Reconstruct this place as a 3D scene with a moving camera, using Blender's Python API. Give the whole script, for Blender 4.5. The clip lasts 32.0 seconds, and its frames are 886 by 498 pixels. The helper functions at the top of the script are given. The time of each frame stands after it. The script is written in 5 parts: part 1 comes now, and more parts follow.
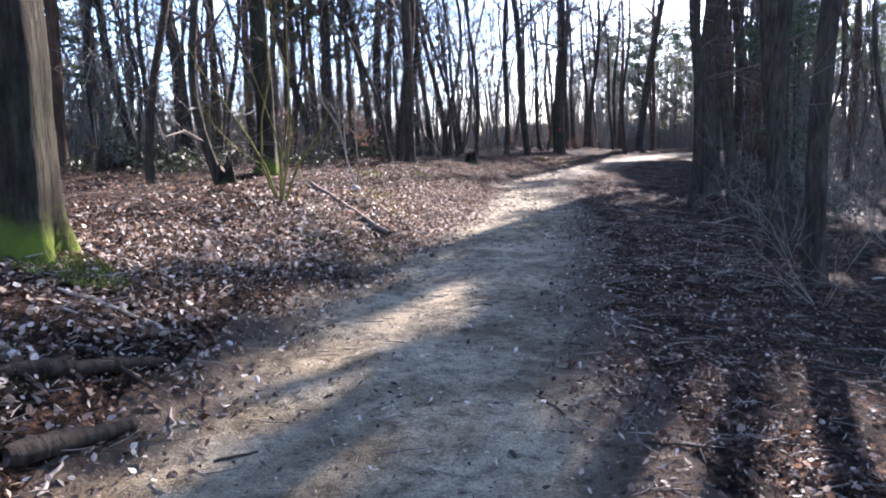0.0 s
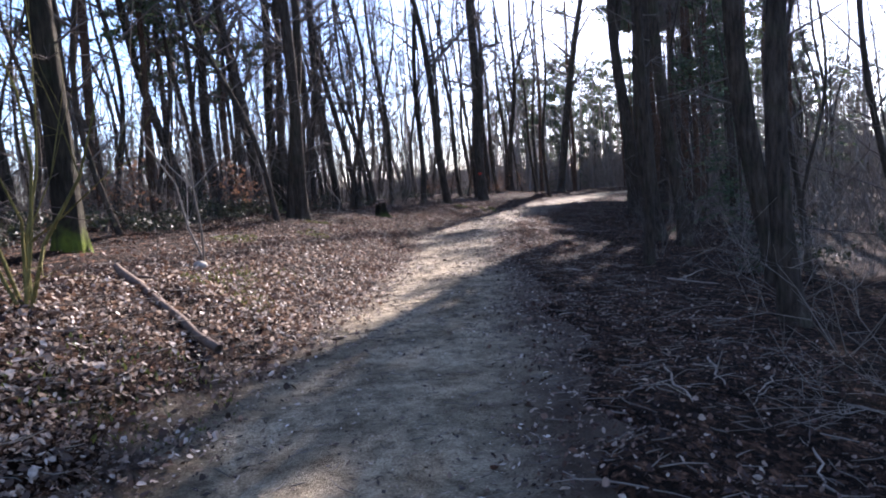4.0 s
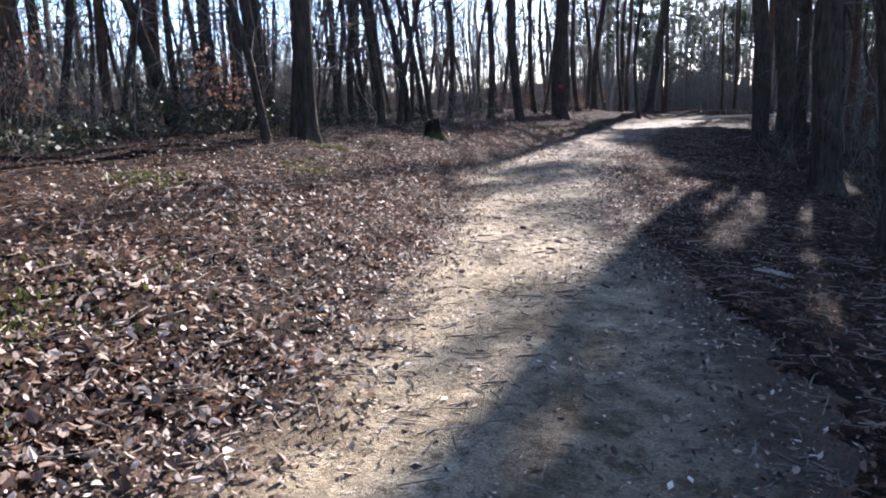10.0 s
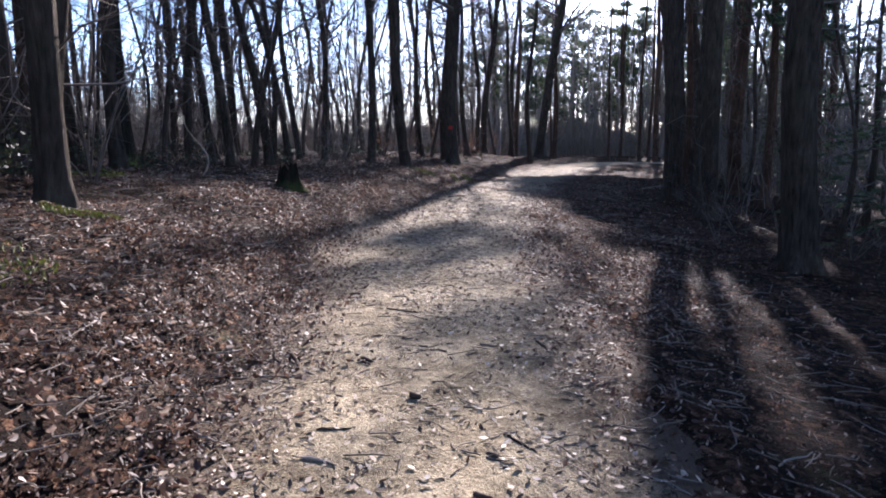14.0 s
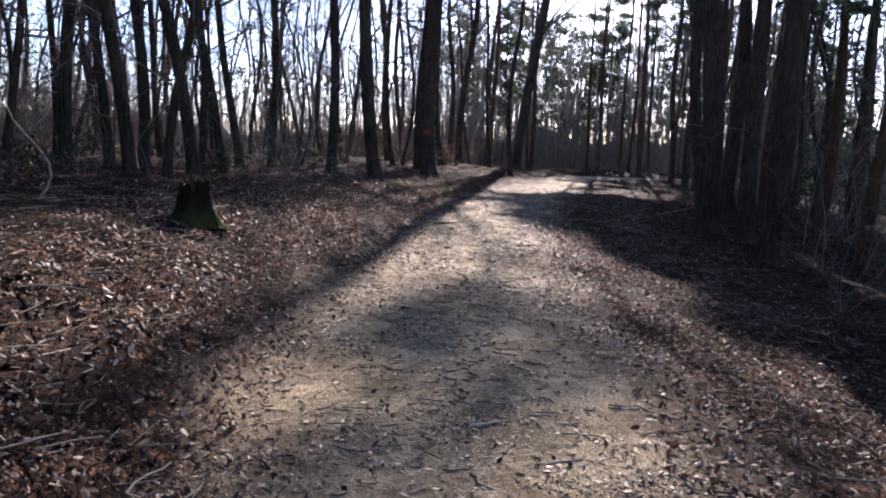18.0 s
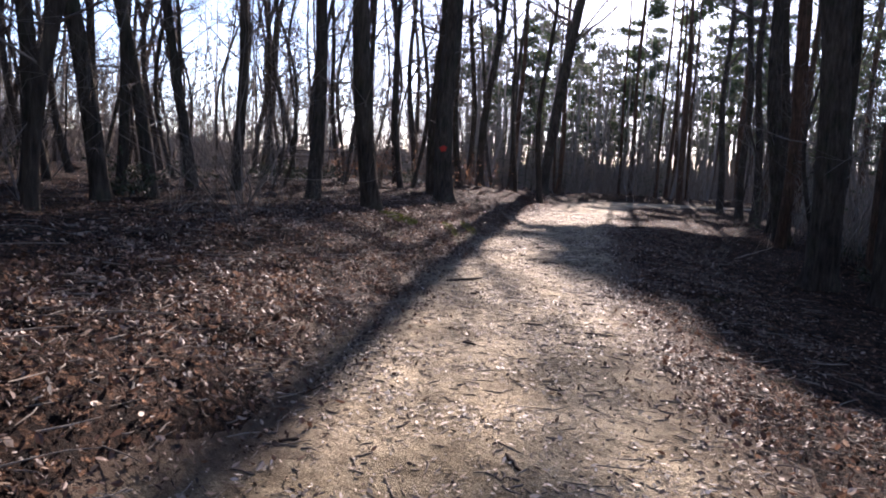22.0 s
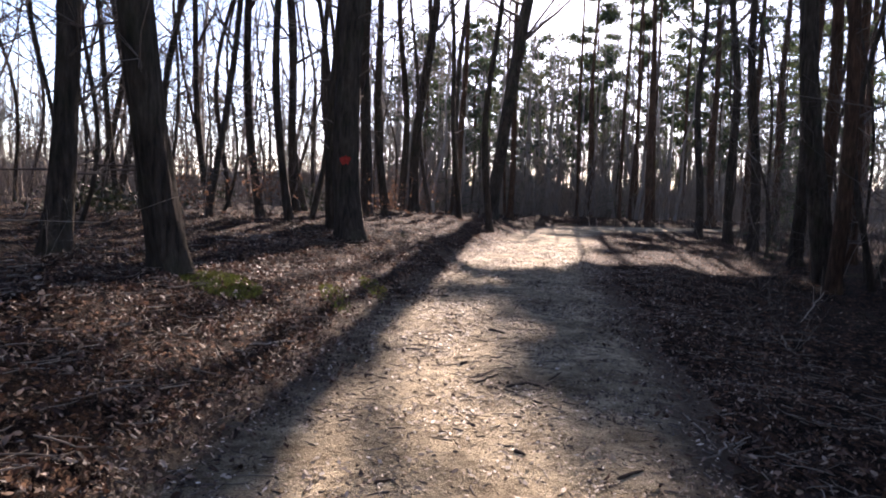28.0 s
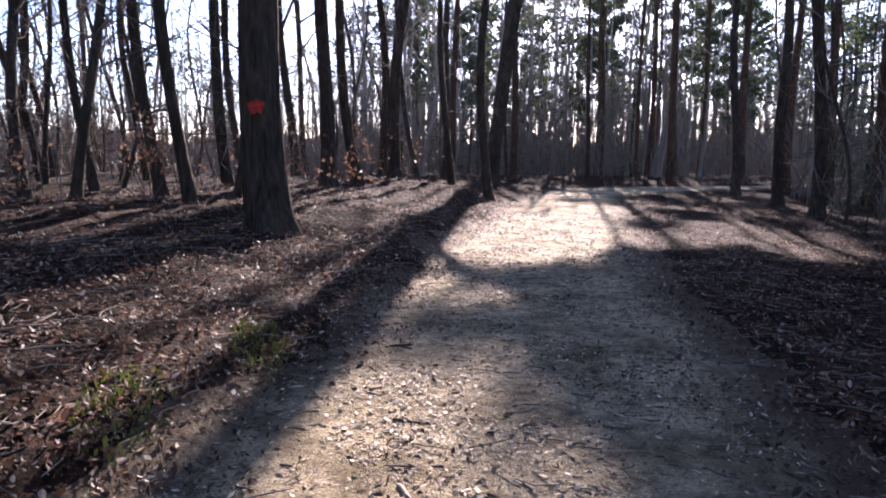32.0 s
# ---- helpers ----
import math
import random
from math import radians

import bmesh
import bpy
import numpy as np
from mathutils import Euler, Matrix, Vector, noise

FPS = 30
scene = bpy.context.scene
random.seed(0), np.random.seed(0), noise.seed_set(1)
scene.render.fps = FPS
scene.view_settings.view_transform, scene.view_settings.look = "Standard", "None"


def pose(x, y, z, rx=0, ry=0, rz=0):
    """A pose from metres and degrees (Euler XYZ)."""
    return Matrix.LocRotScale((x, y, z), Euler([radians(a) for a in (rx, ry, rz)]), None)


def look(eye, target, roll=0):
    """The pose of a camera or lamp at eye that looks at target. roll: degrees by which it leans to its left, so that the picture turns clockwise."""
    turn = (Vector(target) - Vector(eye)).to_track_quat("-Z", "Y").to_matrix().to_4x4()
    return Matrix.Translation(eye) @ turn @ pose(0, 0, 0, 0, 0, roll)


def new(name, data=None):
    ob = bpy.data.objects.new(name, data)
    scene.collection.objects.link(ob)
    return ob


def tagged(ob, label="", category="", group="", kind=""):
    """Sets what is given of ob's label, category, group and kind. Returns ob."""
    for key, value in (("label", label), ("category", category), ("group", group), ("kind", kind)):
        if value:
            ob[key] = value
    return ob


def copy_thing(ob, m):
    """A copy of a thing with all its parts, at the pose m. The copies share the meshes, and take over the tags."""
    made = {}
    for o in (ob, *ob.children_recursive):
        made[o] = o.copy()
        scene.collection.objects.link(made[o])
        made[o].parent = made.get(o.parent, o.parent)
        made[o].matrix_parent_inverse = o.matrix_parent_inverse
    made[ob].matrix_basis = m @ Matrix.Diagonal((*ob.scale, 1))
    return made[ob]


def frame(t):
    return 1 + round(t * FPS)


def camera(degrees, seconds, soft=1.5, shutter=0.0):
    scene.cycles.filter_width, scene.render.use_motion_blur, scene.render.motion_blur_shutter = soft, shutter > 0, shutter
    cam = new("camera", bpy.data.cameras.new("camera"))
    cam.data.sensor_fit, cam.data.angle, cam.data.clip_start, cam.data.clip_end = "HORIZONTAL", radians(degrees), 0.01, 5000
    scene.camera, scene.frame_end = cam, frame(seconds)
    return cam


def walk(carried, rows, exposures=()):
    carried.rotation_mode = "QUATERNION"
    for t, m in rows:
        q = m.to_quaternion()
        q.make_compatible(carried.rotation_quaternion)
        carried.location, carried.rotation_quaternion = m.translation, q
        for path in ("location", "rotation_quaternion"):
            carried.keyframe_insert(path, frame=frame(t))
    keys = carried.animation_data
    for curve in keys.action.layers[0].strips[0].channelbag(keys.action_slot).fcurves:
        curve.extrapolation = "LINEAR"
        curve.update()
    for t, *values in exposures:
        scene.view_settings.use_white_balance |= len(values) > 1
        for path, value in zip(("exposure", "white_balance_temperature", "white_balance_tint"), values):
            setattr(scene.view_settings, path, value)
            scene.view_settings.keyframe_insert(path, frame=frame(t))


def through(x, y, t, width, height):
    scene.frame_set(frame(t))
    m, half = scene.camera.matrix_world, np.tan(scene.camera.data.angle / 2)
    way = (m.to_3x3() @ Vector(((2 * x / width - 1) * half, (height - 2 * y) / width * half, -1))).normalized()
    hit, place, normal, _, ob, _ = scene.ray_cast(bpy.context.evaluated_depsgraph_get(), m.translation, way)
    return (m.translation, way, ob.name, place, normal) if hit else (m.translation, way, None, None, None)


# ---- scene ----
cam = camera(62.98, 32.0, soft=1.95)
walk(cam, [
    (0, look((1.661, 0.004, 1.535), (0.153, 9.776, 0.043), -1.25)),
    (0.5, look((1.651, 0.452, 1.516), (0.102, 10.221, 0.043), -2.74)),
    (1, look((1.674, 0.919, 1.500), (-0.250, 10.637, 0.132), -2.53)),
    (1.5, look((1.603, 1.417, 1.482), (-0.563, 11.089, 0.153), -2.86)),
    (2, look((1.547, 1.975, 1.507), (0.089, 11.853, 0.963), -5.61)),
    (2.5, look((1.554, 2.481, 1.510), (0.597, 12.421, 0.981), -4.14)),
    (3, look((1.545, 2.975, 1.509), (1.493, 12.942, 0.703), -4.71)),
    (3.5, look((1.575, 3.516, 1.494), (1.080, 13.461, 0.566), -4.03)),
    (5.5, look((1.713, 5.194, 1.584), (1.397, 15.169, 0.959), -2.73)),
    (6, look((1.691, 5.731, 1.591), (1.157, 15.671, 0.633), -0.73)),
    (6.5, look((1.655, 6.188, 1.557), (1.738, 16.112, 0.324), -1.30)),
    (7, look((1.682, 6.762, 1.531), (1.084, 16.633, 0.045), -1.27)),
    (7.5, look((1.628, 7.340, 1.507), (1.421, 17.264, 0.289), 0.20)),
    (8, look((1.596, 7.847, 1.506), (1.138, 17.776, 0.407), -1.61)),
    (8.5, look((1.517, 8.358, 1.490), (0.528, 18.197, 0.004), 0.84)),
    (9, look((1.391, 8.913, 1.506), (0.587, 18.711, -0.325), -1.14)),
    (9.5, look((1.285, 9.468, 1.500), (-0.387, 19.156, -0.327), -0.22)),
    (10, look((1.148, 10.072, 1.484), (-0.186, 19.775, -0.531), -1.21)),
    (10.5, look((1.073, 10.626, 1.468), (-0.467, 20.319, -0.447), -1.67)),
    (11, look((1.010, 11.220, 1.477), (0.079, 21.032, -0.212), 0.07)),
    (11.5, look((0.972, 11.733, 1.517), (0.365, 21.660, 0.471), -2.04)),
    (12, look((0.965, 12.238, 1.501), (0.110, 22.155, 0.550), 0.53)),
    (12.5, look((0.959, 12.806, 1.501), (1.204, 22.722, 0.231), -2.17)),
    (13, look((0.966, 13.378, 1.496), (0.867, 23.299, 0.246), 0.41)),
    (13.5, look((0.965, 13.927, 1.495), (1.909, 23.809, 0.283), -0.18)),
    (14, look((1.006, 14.503, 1.474), (1.246, 24.389, -0.012), 0.28)),
    (14.5, look((1.015, 15.087, 1.447), (1.433, 24.989, 0.113), 2.20)),
    (15, look((1.027, 15.665, 1.411), (1.150, 25.580, 0.111), 1.57)),
    (15.5, look((1.040, 16.255, 1.415), (0.925, 26.191, 0.295), 2.42)),
    (17.5, look((0.584, 18.947, 1.535), (0.384, 28.886, 0.450), 2.09)),
    (18, look((0.571, 19.551, 1.529), (1.418, 29.416, 0.124), 2.47)),
    (18.5, look((0.561, 20.145, 1.514), (1.152, 30.054, 0.310), 1.51)),
    (19, look((0.549, 20.736, 1.479), (1.142, 30.624, 0.107), 2.90)),
    (19.5, look((0.549, 21.328, 1.492), (1.417, 31.212, 0.251), 0.82)),
    (20, look((0.616, 21.977, 1.470), (1.503, 31.850, 0.151), 2.33)),
    (20.5, look((0.702, 22.658, 1.471), (2.536, 32.431, 0.409), 0.77)),
    (21, look((0.784, 23.248, 1.468), (1.746, 33.139, 0.350), 3.89)),
    (21.5, look((0.852, 23.847, 1.496), (2.401, 33.671, 0.446), 1.46)),
    (22, look((0.933, 24.439, 1.506), (1.541, 34.356, 0.370), 3.34)),
    (22.5, look((1.005, 25.033, 1.500), (2.344, 34.893, 0.512), 1.82)),
    (23, look((1.062, 25.625, 1.493), (1.990, 35.534, 0.516), 3.39)),
    (23.5, look((1.116, 26.221, 1.499), (2.807, 36.051, 0.781), 2.45)),
    (24, look((1.184, 26.726, 1.490), (3.026, 36.529, 0.772), 0.90)),
    (24.5, look((1.305, 27.305, 1.494), (3.358, 37.063, 0.742), 2.55)),
    (26.5, look((1.798, 29.378, 1.494), (3.879, 39.125, 0.681), 1.95)),
    (27, look((1.916, 29.958, 1.502), (4.667, 39.538, 0.689), 1.61)),
    (27.5, look((2.036, 30.516, 1.516), (3.640, 40.365, 0.870), 0.86)),
    (28, look((2.149, 31.109, 1.486), (3.435, 40.994, 0.691), 2.15)),
    (28.5, look((2.268, 31.667, 1.477), (3.857, 41.516, 0.788), 0.32)),
    (29, look((2.405, 32.270, 1.478), (3.559, 42.159, 0.538), 1.93)),
    (29.5, look((2.527, 32.873, 1.495), (4.157, 42.707, 0.700), 0.23)),
    (30, look((2.659, 33.454, 1.512), (3.946, 43.306, 0.386), 2.58)),
    (30.5, look((2.795, 34.106, 1.517), (5.304, 43.704, 0.255), 0.43)),
    (31, look((2.945, 34.678, 1.519), (4.578, 44.496, 0.544), 1.88)),
    (31.5, look((3.026, 35.300, 1.505), (4.936, 45.069, 0.544), 2.69)),
    (32, look((3.131, 35.925, 1.492), (4.392, 45.755, 0.154), 0.49)),
], [(0, 3.1, 5800, 21), (2, 2.78, 5900, 22), (4, 2.54, 5850, 23), (7, 2.6, 6000, 19), (10, 2.66, 5700, 18), (12, 2.3, 5600, 20), (13, 2.34, 5750, 21), (15, 2.3, 5650, 22), (18, 2.22, 6100, 24), (20, 2.72, 6250, 25), (22, 2.34, 6250, 26), (24, 2.2, 6400, 26), (26.5, 2.36, 6650, 26), (28, 2.36, 6700, 26), (30, 2.46, 6700, 27), (32, 2.62, 6150, 28)])

# ---- light: low late-winter sun ahead, slightly to the right of the way ----
SUN_AZ, SUN_EL = 17.0, 24.0
world = bpy.data.worlds.new("sky")
scene.world = world
world.use_nodes = True
wn = world.node_tree.nodes
sky = wn.new("ShaderNodeTexSky")
sky.sky_type = "NISHITA"
sky.sun_disc = False
sky.sun_elevation = radians(SUN_EL)
sky.sun_rotation = radians(SUN_AZ)
sky.dust_density = 0.3
sky.air_density = 0.75
sky.ozone_density = 2.0
wn["Background"].inputs["Strength"].default_value = 0.092
world.node_tree.links.new(sky.outputs[0], wn["Background"].inputs[0])
sun = new("sun", bpy.data.lights.new("sun", "SUN"))
sun.data.energy = 5.0
sun.data.angle = radians(0.55)
sun.data.color = (1.0, 0.89, 0.76)
to_sun = Vector((math.sin(radians(SUN_AZ)) * math.cos(radians(SUN_EL)), math.cos(radians(SUN_AZ)) * math.cos(radians(SUN_EL)), math.sin(radians(SUN_EL))))
sun.matrix_world = look(to_sun * 80, (0, 0, 0))


# ---- materials ----
def material(name, rough=0.9):
    m = bpy.data.materials.new(name)
    m.use_nodes = True
    n = m.node_tree.nodes
    b = n["Principled BSDF"]
    b.inputs["Roughness"].default_value = rough
    b.inputs["Specular IOR Level"].default_value = 0.06
    return m, n, m.node_tree.links, b


def ramp(n, stops):
    r = n.new("ShaderNodeValToRGB")
    e = r.color_ramp.elements
    e[0].position, e[0].color = stops[0][0], (*stops[0][1], 1)
    e[1].position, e[1].color = stops[-1][0], (*stops[-1][1], 1)
    for p, c in stops[1:-1]:
        q = e.new(p)
        q.color = (*c, 1)
    return r


def noise_node(n, links, coord, scale, detail=6.0, rough=0.6, stretch=None):
    t = n.new("ShaderNodeTexNoise")
    t.inputs["Scale"].default_value = scale
    t.inputs["Detail"].default_value = detail
    t.inputs["Roughness"].default_value = rough
    if stretch:
        mp = n.new("ShaderNodeMapping")
        mp.inputs["Scale"].default_value = stretch
        links.new(coord, mp.inputs["Vector"])
        coord = mp.outputs["Vector"]
    links.new(coord, t.inputs["Vector"])
    return t


def mix(n, links, fac, a, b, mode="MIX"):
    m = n.new("ShaderNodeMix")
    m.data_type = "RGBA"
    m.blend_type = mode
    for sock, v in ((m.inputs[0], fac), (m.inputs[6], a), (m.inputs[7], b)):
        if isinstance(v, bpy.types.NodeSocket):
            links.new(v, sock)
        else:
            sock.default_value = v if isinstance(v, float) else (*v, 1)
    return m.outputs[2]


def bump(n, links, b, height, strength, dist):
    k = n.new("ShaderNodeBump")
    k.inputs["Strength"].default_value = strength
    k.inputs["Distance"].default_value = dist
    links.new(height, k.inputs["Height"])
    links.new(k.outputs[0], b.inputs["Normal"])


def bark_material(name, dark, light, moss=0.0, moss_height=1.0):
    m, n, links, b = material(name, 1.0)
    b.inputs["Specular IOR Level"].default_value = 0.06
    tc = n.new("ShaderNodeTexCoord").outputs["Object"]
    furrow = noise_node(n, links, tc, 18.0, 8.0, 0.68, (1.0, 1.0, 0.16))
    patch = noise_node(n, links, tc, 1.3, 4.0)
    col = ramp(n, [(0.33, dark), (0.55, tuple((a + c) / 2 for a, c in zip(dark, light))), (0.72, light)])
    links.new(furrow.outputs["Fac"], col.inputs[0])
    pr = ramp(n, [(0.35, (0.6, 0.6, 0.6)), (0.7, (1.15, 1.12, 1.05))])
    links.new(patch.outputs["Fac"], pr.inputs[0])
    c = mix(n, links, 1.0, col.outputs[0], pr.outputs[0], "MULTIPLY")
    algae = noise_node(n, links, tc, 2.2, 5.0)
    ar = ramp(n, [(0.5, (0, 0, 0)), (0.72, (0.45, 0.45, 0.45))])
    links.new(algae.outputs["Fac"], ar.inputs[0])
    c = mix(n, links, ar.outputs[0], c, (0.036, 0.044, 0.022))
    if moss:
        sep = n.new("ShaderNodeSeparateXYZ")
        links.new(tc, sep.inputs[0])
        mr = n.new("ShaderNodeMapRange")
        mr.inputs["From Min"].default_value = moss_height
        mr.inputs["From Max"].default_value = 0.0
        links.new(sep.outputs["Z"], mr.inputs["Value"])
        mn = noise_node(n, links, tc, 5.0, 5.0)
        ad = n.new("ShaderNodeMath")
        ad.operation = "MULTIPLY"
        links.new(mr.outputs[0], ad.inputs[0])
        links.new(mn.outputs["Fac"], ad.inputs[1])
        rr = ramp(n, [(0.22, (0, 0, 0)), (0.55, (moss, moss, moss))])
        links.new(ad.outputs[0], rr.inputs[0])
        c = mix(n, links, rr.outputs[0], c, (0.11, 0.14, 0.02))
    links.new(c, b.inputs["Base Color"])
    bump(n, links, b, furrow.outputs["Fac"], 1.0, 0.06)
    return m


BARK = bark_material("oak bark", (0.022, 0.018, 0.0145), (0.115, 0.092, 0.072))
BARK_MOSS = bark_material("mossy oak bark", (0.015, 0.013, 0.01), (0.07, 0.06, 0.044), 0.9, 0.7)
BARK_ROTTEN = bark_material("rotten mossy bark", (0.008, 0.007, 0.005), (0.035, 0.03, 0.02), 0.25, 0.4)
BARK_SMOOTH = bark_material("smooth grey bark", (0.032, 0.026, 0.021), (0.125, 0.1, 0.078))
BARK_PINE = bark_material("pine bark", (0.035, 0.023, 0.017), (0.17, 0.1, 0.066))


def twig_material(name, a, c):
    m, n, links, b = material(name, 0.8)
    g = n.new("ShaderNodeNewGeometry")
    r = ramp(n, [(0.0, a), (1.0, c)])
    links.new(g.outputs["Random Per Island"], r.inputs[0])
    tc = n.new("ShaderNodeTexCoord").outputs["Object"]
    v = noise_node(n, links, tc, 3.0, 3.0)
    links.new(mix(n, links, v.outputs["Fac"], r.outputs[0], a), b.inputs["Base Color"])
    return m


TWIG = twig_material("twigs", (0.075, 0.06, 0.05), (0.22, 0.185, 0.15))
# paler than the near twigs: haze and glare are put into the colour
TWIG_HAZED = twig_material("far stems paled for haze", (0.16, 0.135, 0.11), (0.38, 0.33, 0.275))
# brushwood tone lightened to carry the veiling glare against the sun
BRUSH_HAZED = twig_material("brushwood", (0.12, 0.1, 0.08), (0.34, 0.285, 0.225))
TWIG_PALE = twig_material("pale dry twigs", (0.12, 0.098, 0.076), (0.34, 0.29, 0.235))


def leaf_material(name, stops, through=0.25, gloss=0.6, sheen=0.28):
    m, n, links, b = material(name, gloss)
    g = n.new("ShaderNodeNewGeometry")
    r = ramp(n, stops)
    links.new(g.outputs["Random Per Island"], r.inputs[0])
    tc = n.new("ShaderNodeTexCoord").outputs["Object"]
    v = noise_node(n, links, tc, 25.0, 3.0)
    vr = ramp(n, [(0.3, (0.65, 0.62, 0.6)), (0.7, (1.15, 1.12, 1.1))])
    links.new(v.outputs["Fac"], vr.inputs[0])
    c = mix(n, links, 1.0, r.outputs[0], vr.outputs[0], "MULTIPLY")
    links.new(c, b.inputs["Base Color"])
    b.inputs["Specular IOR Level"].default_value = sheen
    tr = n.new("ShaderNodeBsdfTranslucent")
    links.new(c, tr.inputs["Color"])
    ms = n.new("ShaderNodeMixShader")
    ms.inputs[0].default_value = through
    links.new(b.outputs[0], ms.inputs[1])
    links.new(tr.outputs[0], ms.inputs[2])
    links.new(ms.outputs[0], n["Material Output"].inputs["Surface"])
    return m


LEAF = leaf_material("dead beech and oak leaves", [(0.0, (0.036, 0.025, 0.018)), (0.35, (0.085, 0.056, 0.04)), (0.58, (0.17, 0.11, 0.076)), (0.74, (0.31, 0.235, 0.175)), (1.0, (0.55, 0.48, 0.4))], 0.28, 0.6, 0.2)
LEAF_BROWN = leaf_material("dead leaves gone dark", [(0.0, (0.024, 0.015, 0.011)), (0.5, (0.062, 0.036, 0.026)), (0.78, (0.14, 0.082, 0.055)), (0.9, (0.27, 0.19, 0.14)), (1.0, (0.46, 0.38, 0.3))], 0.28, 0.6, 0.2)
LEAF_DRY = leaf_material("dry leaves on the twig", [(0.0, (0.12, 0.065, 0.04)), (1.0, (0.28, 0.16, 0.095))], 0.35)
CRUMB = leaf_material("crumbs of leaf, bark and straw", [(0.0, (0.022, 0.015, 0.011)), (0.5, (0.06, 0.04, 0.028)), (0.75, (0.16, 0.105, 0.07)), (0.86, (0.42, 0.33, 0.24)), (1.0, (0.66, 0.58, 0.47))], 0.1, 0.7)
# distant haze is mixed into this greyer needle colour
NEEDLE_HAZED = leaf_material("far conifer needles greyed for haze", [(0.0, (0.045, 0.056, 0.04)), (1.0, (0.1, 0.11, 0.075))], 0.3, 0.8)
NEEDLE = leaf_material("conifer needles", [(0.0, (0.035, 0.055, 0.028)), (0.6, (0.065, 0.095, 0.045)), (1.0, (0.115, 0.14, 0.07))], 0.42)
GREEN = leaf_material("bramble and ivy leaves", [(0.0, (0.02, 0.03, 0.014)), (0.7, (0.04, 0.05, 0.022)), (1.0, (0.09, 0.075, 0.04))], 0.15)


def ground_material():
    m, n, links, b = material("leaf mould", 0.95)
    tc = n.new("ShaderNodeTexCoord").outputs["Object"]
    warp = noise_node(n, links, tc, 9.0, 3.0)
    flakes = noise_node(n, links, tc, 26.0, 5.0, 0.75)
    vor = n.new("ShaderNodeTexVoronoi")
    vor.inputs["Scale"].default_value = 15.0
    vor.inputs["Randomness"].default_value = 1.0
    shift = n.new("ShaderNodeVectorMath")
    shift.operation = "ADD"
    links.new(tc, shift.inputs[0])
    links.new(mix(n, links, 0.85, warp.outputs["Color"], (0.0, 0.0, 0.0)), shift.inputs[1])
    links.new(shift.outputs[0], vor.inputs["Vector"])
    sep = n.new("ShaderNodeSeparateColor")
    links.new(vor.outputs["Color"], sep.inputs[0])
    r = ramp(n, [(0.0, (0.011, 0.0075, 0.006)), (0.5, (0.027, 0.017, 0.012)), (0.8, (0.055, 0.033, 0.023)), (1.0, (0.14, 0.088, 0.06))])
    links.new(sep.outputs[0], r.inputs[0])
    bits = n.new("ShaderNodeTexVoronoi")
    bits.inputs["Scale"].default_value = 34.0
    stretch = n.new("ShaderNodeMapping")
    stretch.inputs["Scale"].default_value = (1.0, 0.55, 1.0)
    stretch.inputs["Rotation"].default_value = (0, 0, 0.7)
    links.new(shift.outputs[0], stretch.inputs["Vector"])
    links.new(stretch.outputs[0], bits.inputs["Vector"])
    bsep = n.new("ShaderNodeSeparateColor")
    links.new(bits.outputs["Color"], bsep.inputs[0])
    fr = ramp(n, [(0.35, (0.4, 0.39, 0.37)), (0.65, (1.3, 1.24, 1.18))])
    links.new(flakes.outputs["Fac"], fr.inputs[0])
    c = mix(n, links, 1.0, r.outputs[0], fr.outputs[0], "MULTIPLY")
    kr = ramp(n, [(0.0, (0.35, 0.33, 0.32)), (0.6, (0.95, 0.92, 0.88)), (0.9, (1.6, 1.5, 1.4)), (1.0, (2.6, 2.5, 2.3))])
    links.new(bsep.outputs[0], kr.inputs[0])
    c = mix(n, links, 1.0, c, kr.outputs[0], "MULTIPLY")
    big = noise_node(n, links, tc, 0.55, 5.0)
    br = ramp(n, [(0.35, (0.7, 0.68, 0.64)), (0.7, (1.2, 1.12, 1.05))])
    links.new(big.outputs["Fac"], br.inputs[0])
    c = mix(n, links, 1.0, c, br.outputs[0], "MULTIPLY")
    mossn = noise_node(n, links, tc, 0.8, 6.0, 0.7)
    mr = ramp(n, [(0.6, (0, 0, 0)), (0.75, (0.55, 0.55, 0.55))])
    links.new(mossn.outputs["Fac"], mr.inputs[0])
    c = mix(n, links, mr.outputs[0], c, (0.055, 0.065, 0.02))
    links.new(c, b.inputs["Base Color"])
    ad = n.new("ShaderNodeMath")
    links.new(flakes.outputs["Fac"], ad.inputs[0])
    links.new(sep.outputs[1], ad.inputs[1])
    both = n.new("ShaderNodeMath")
    links.new(ad.outputs[0], both.inputs[0])
    links.new(bsep.outputs[1], both.inputs[1])
    bump(n, links, b, both.outputs[0], 1.0, 0.07)
    return m


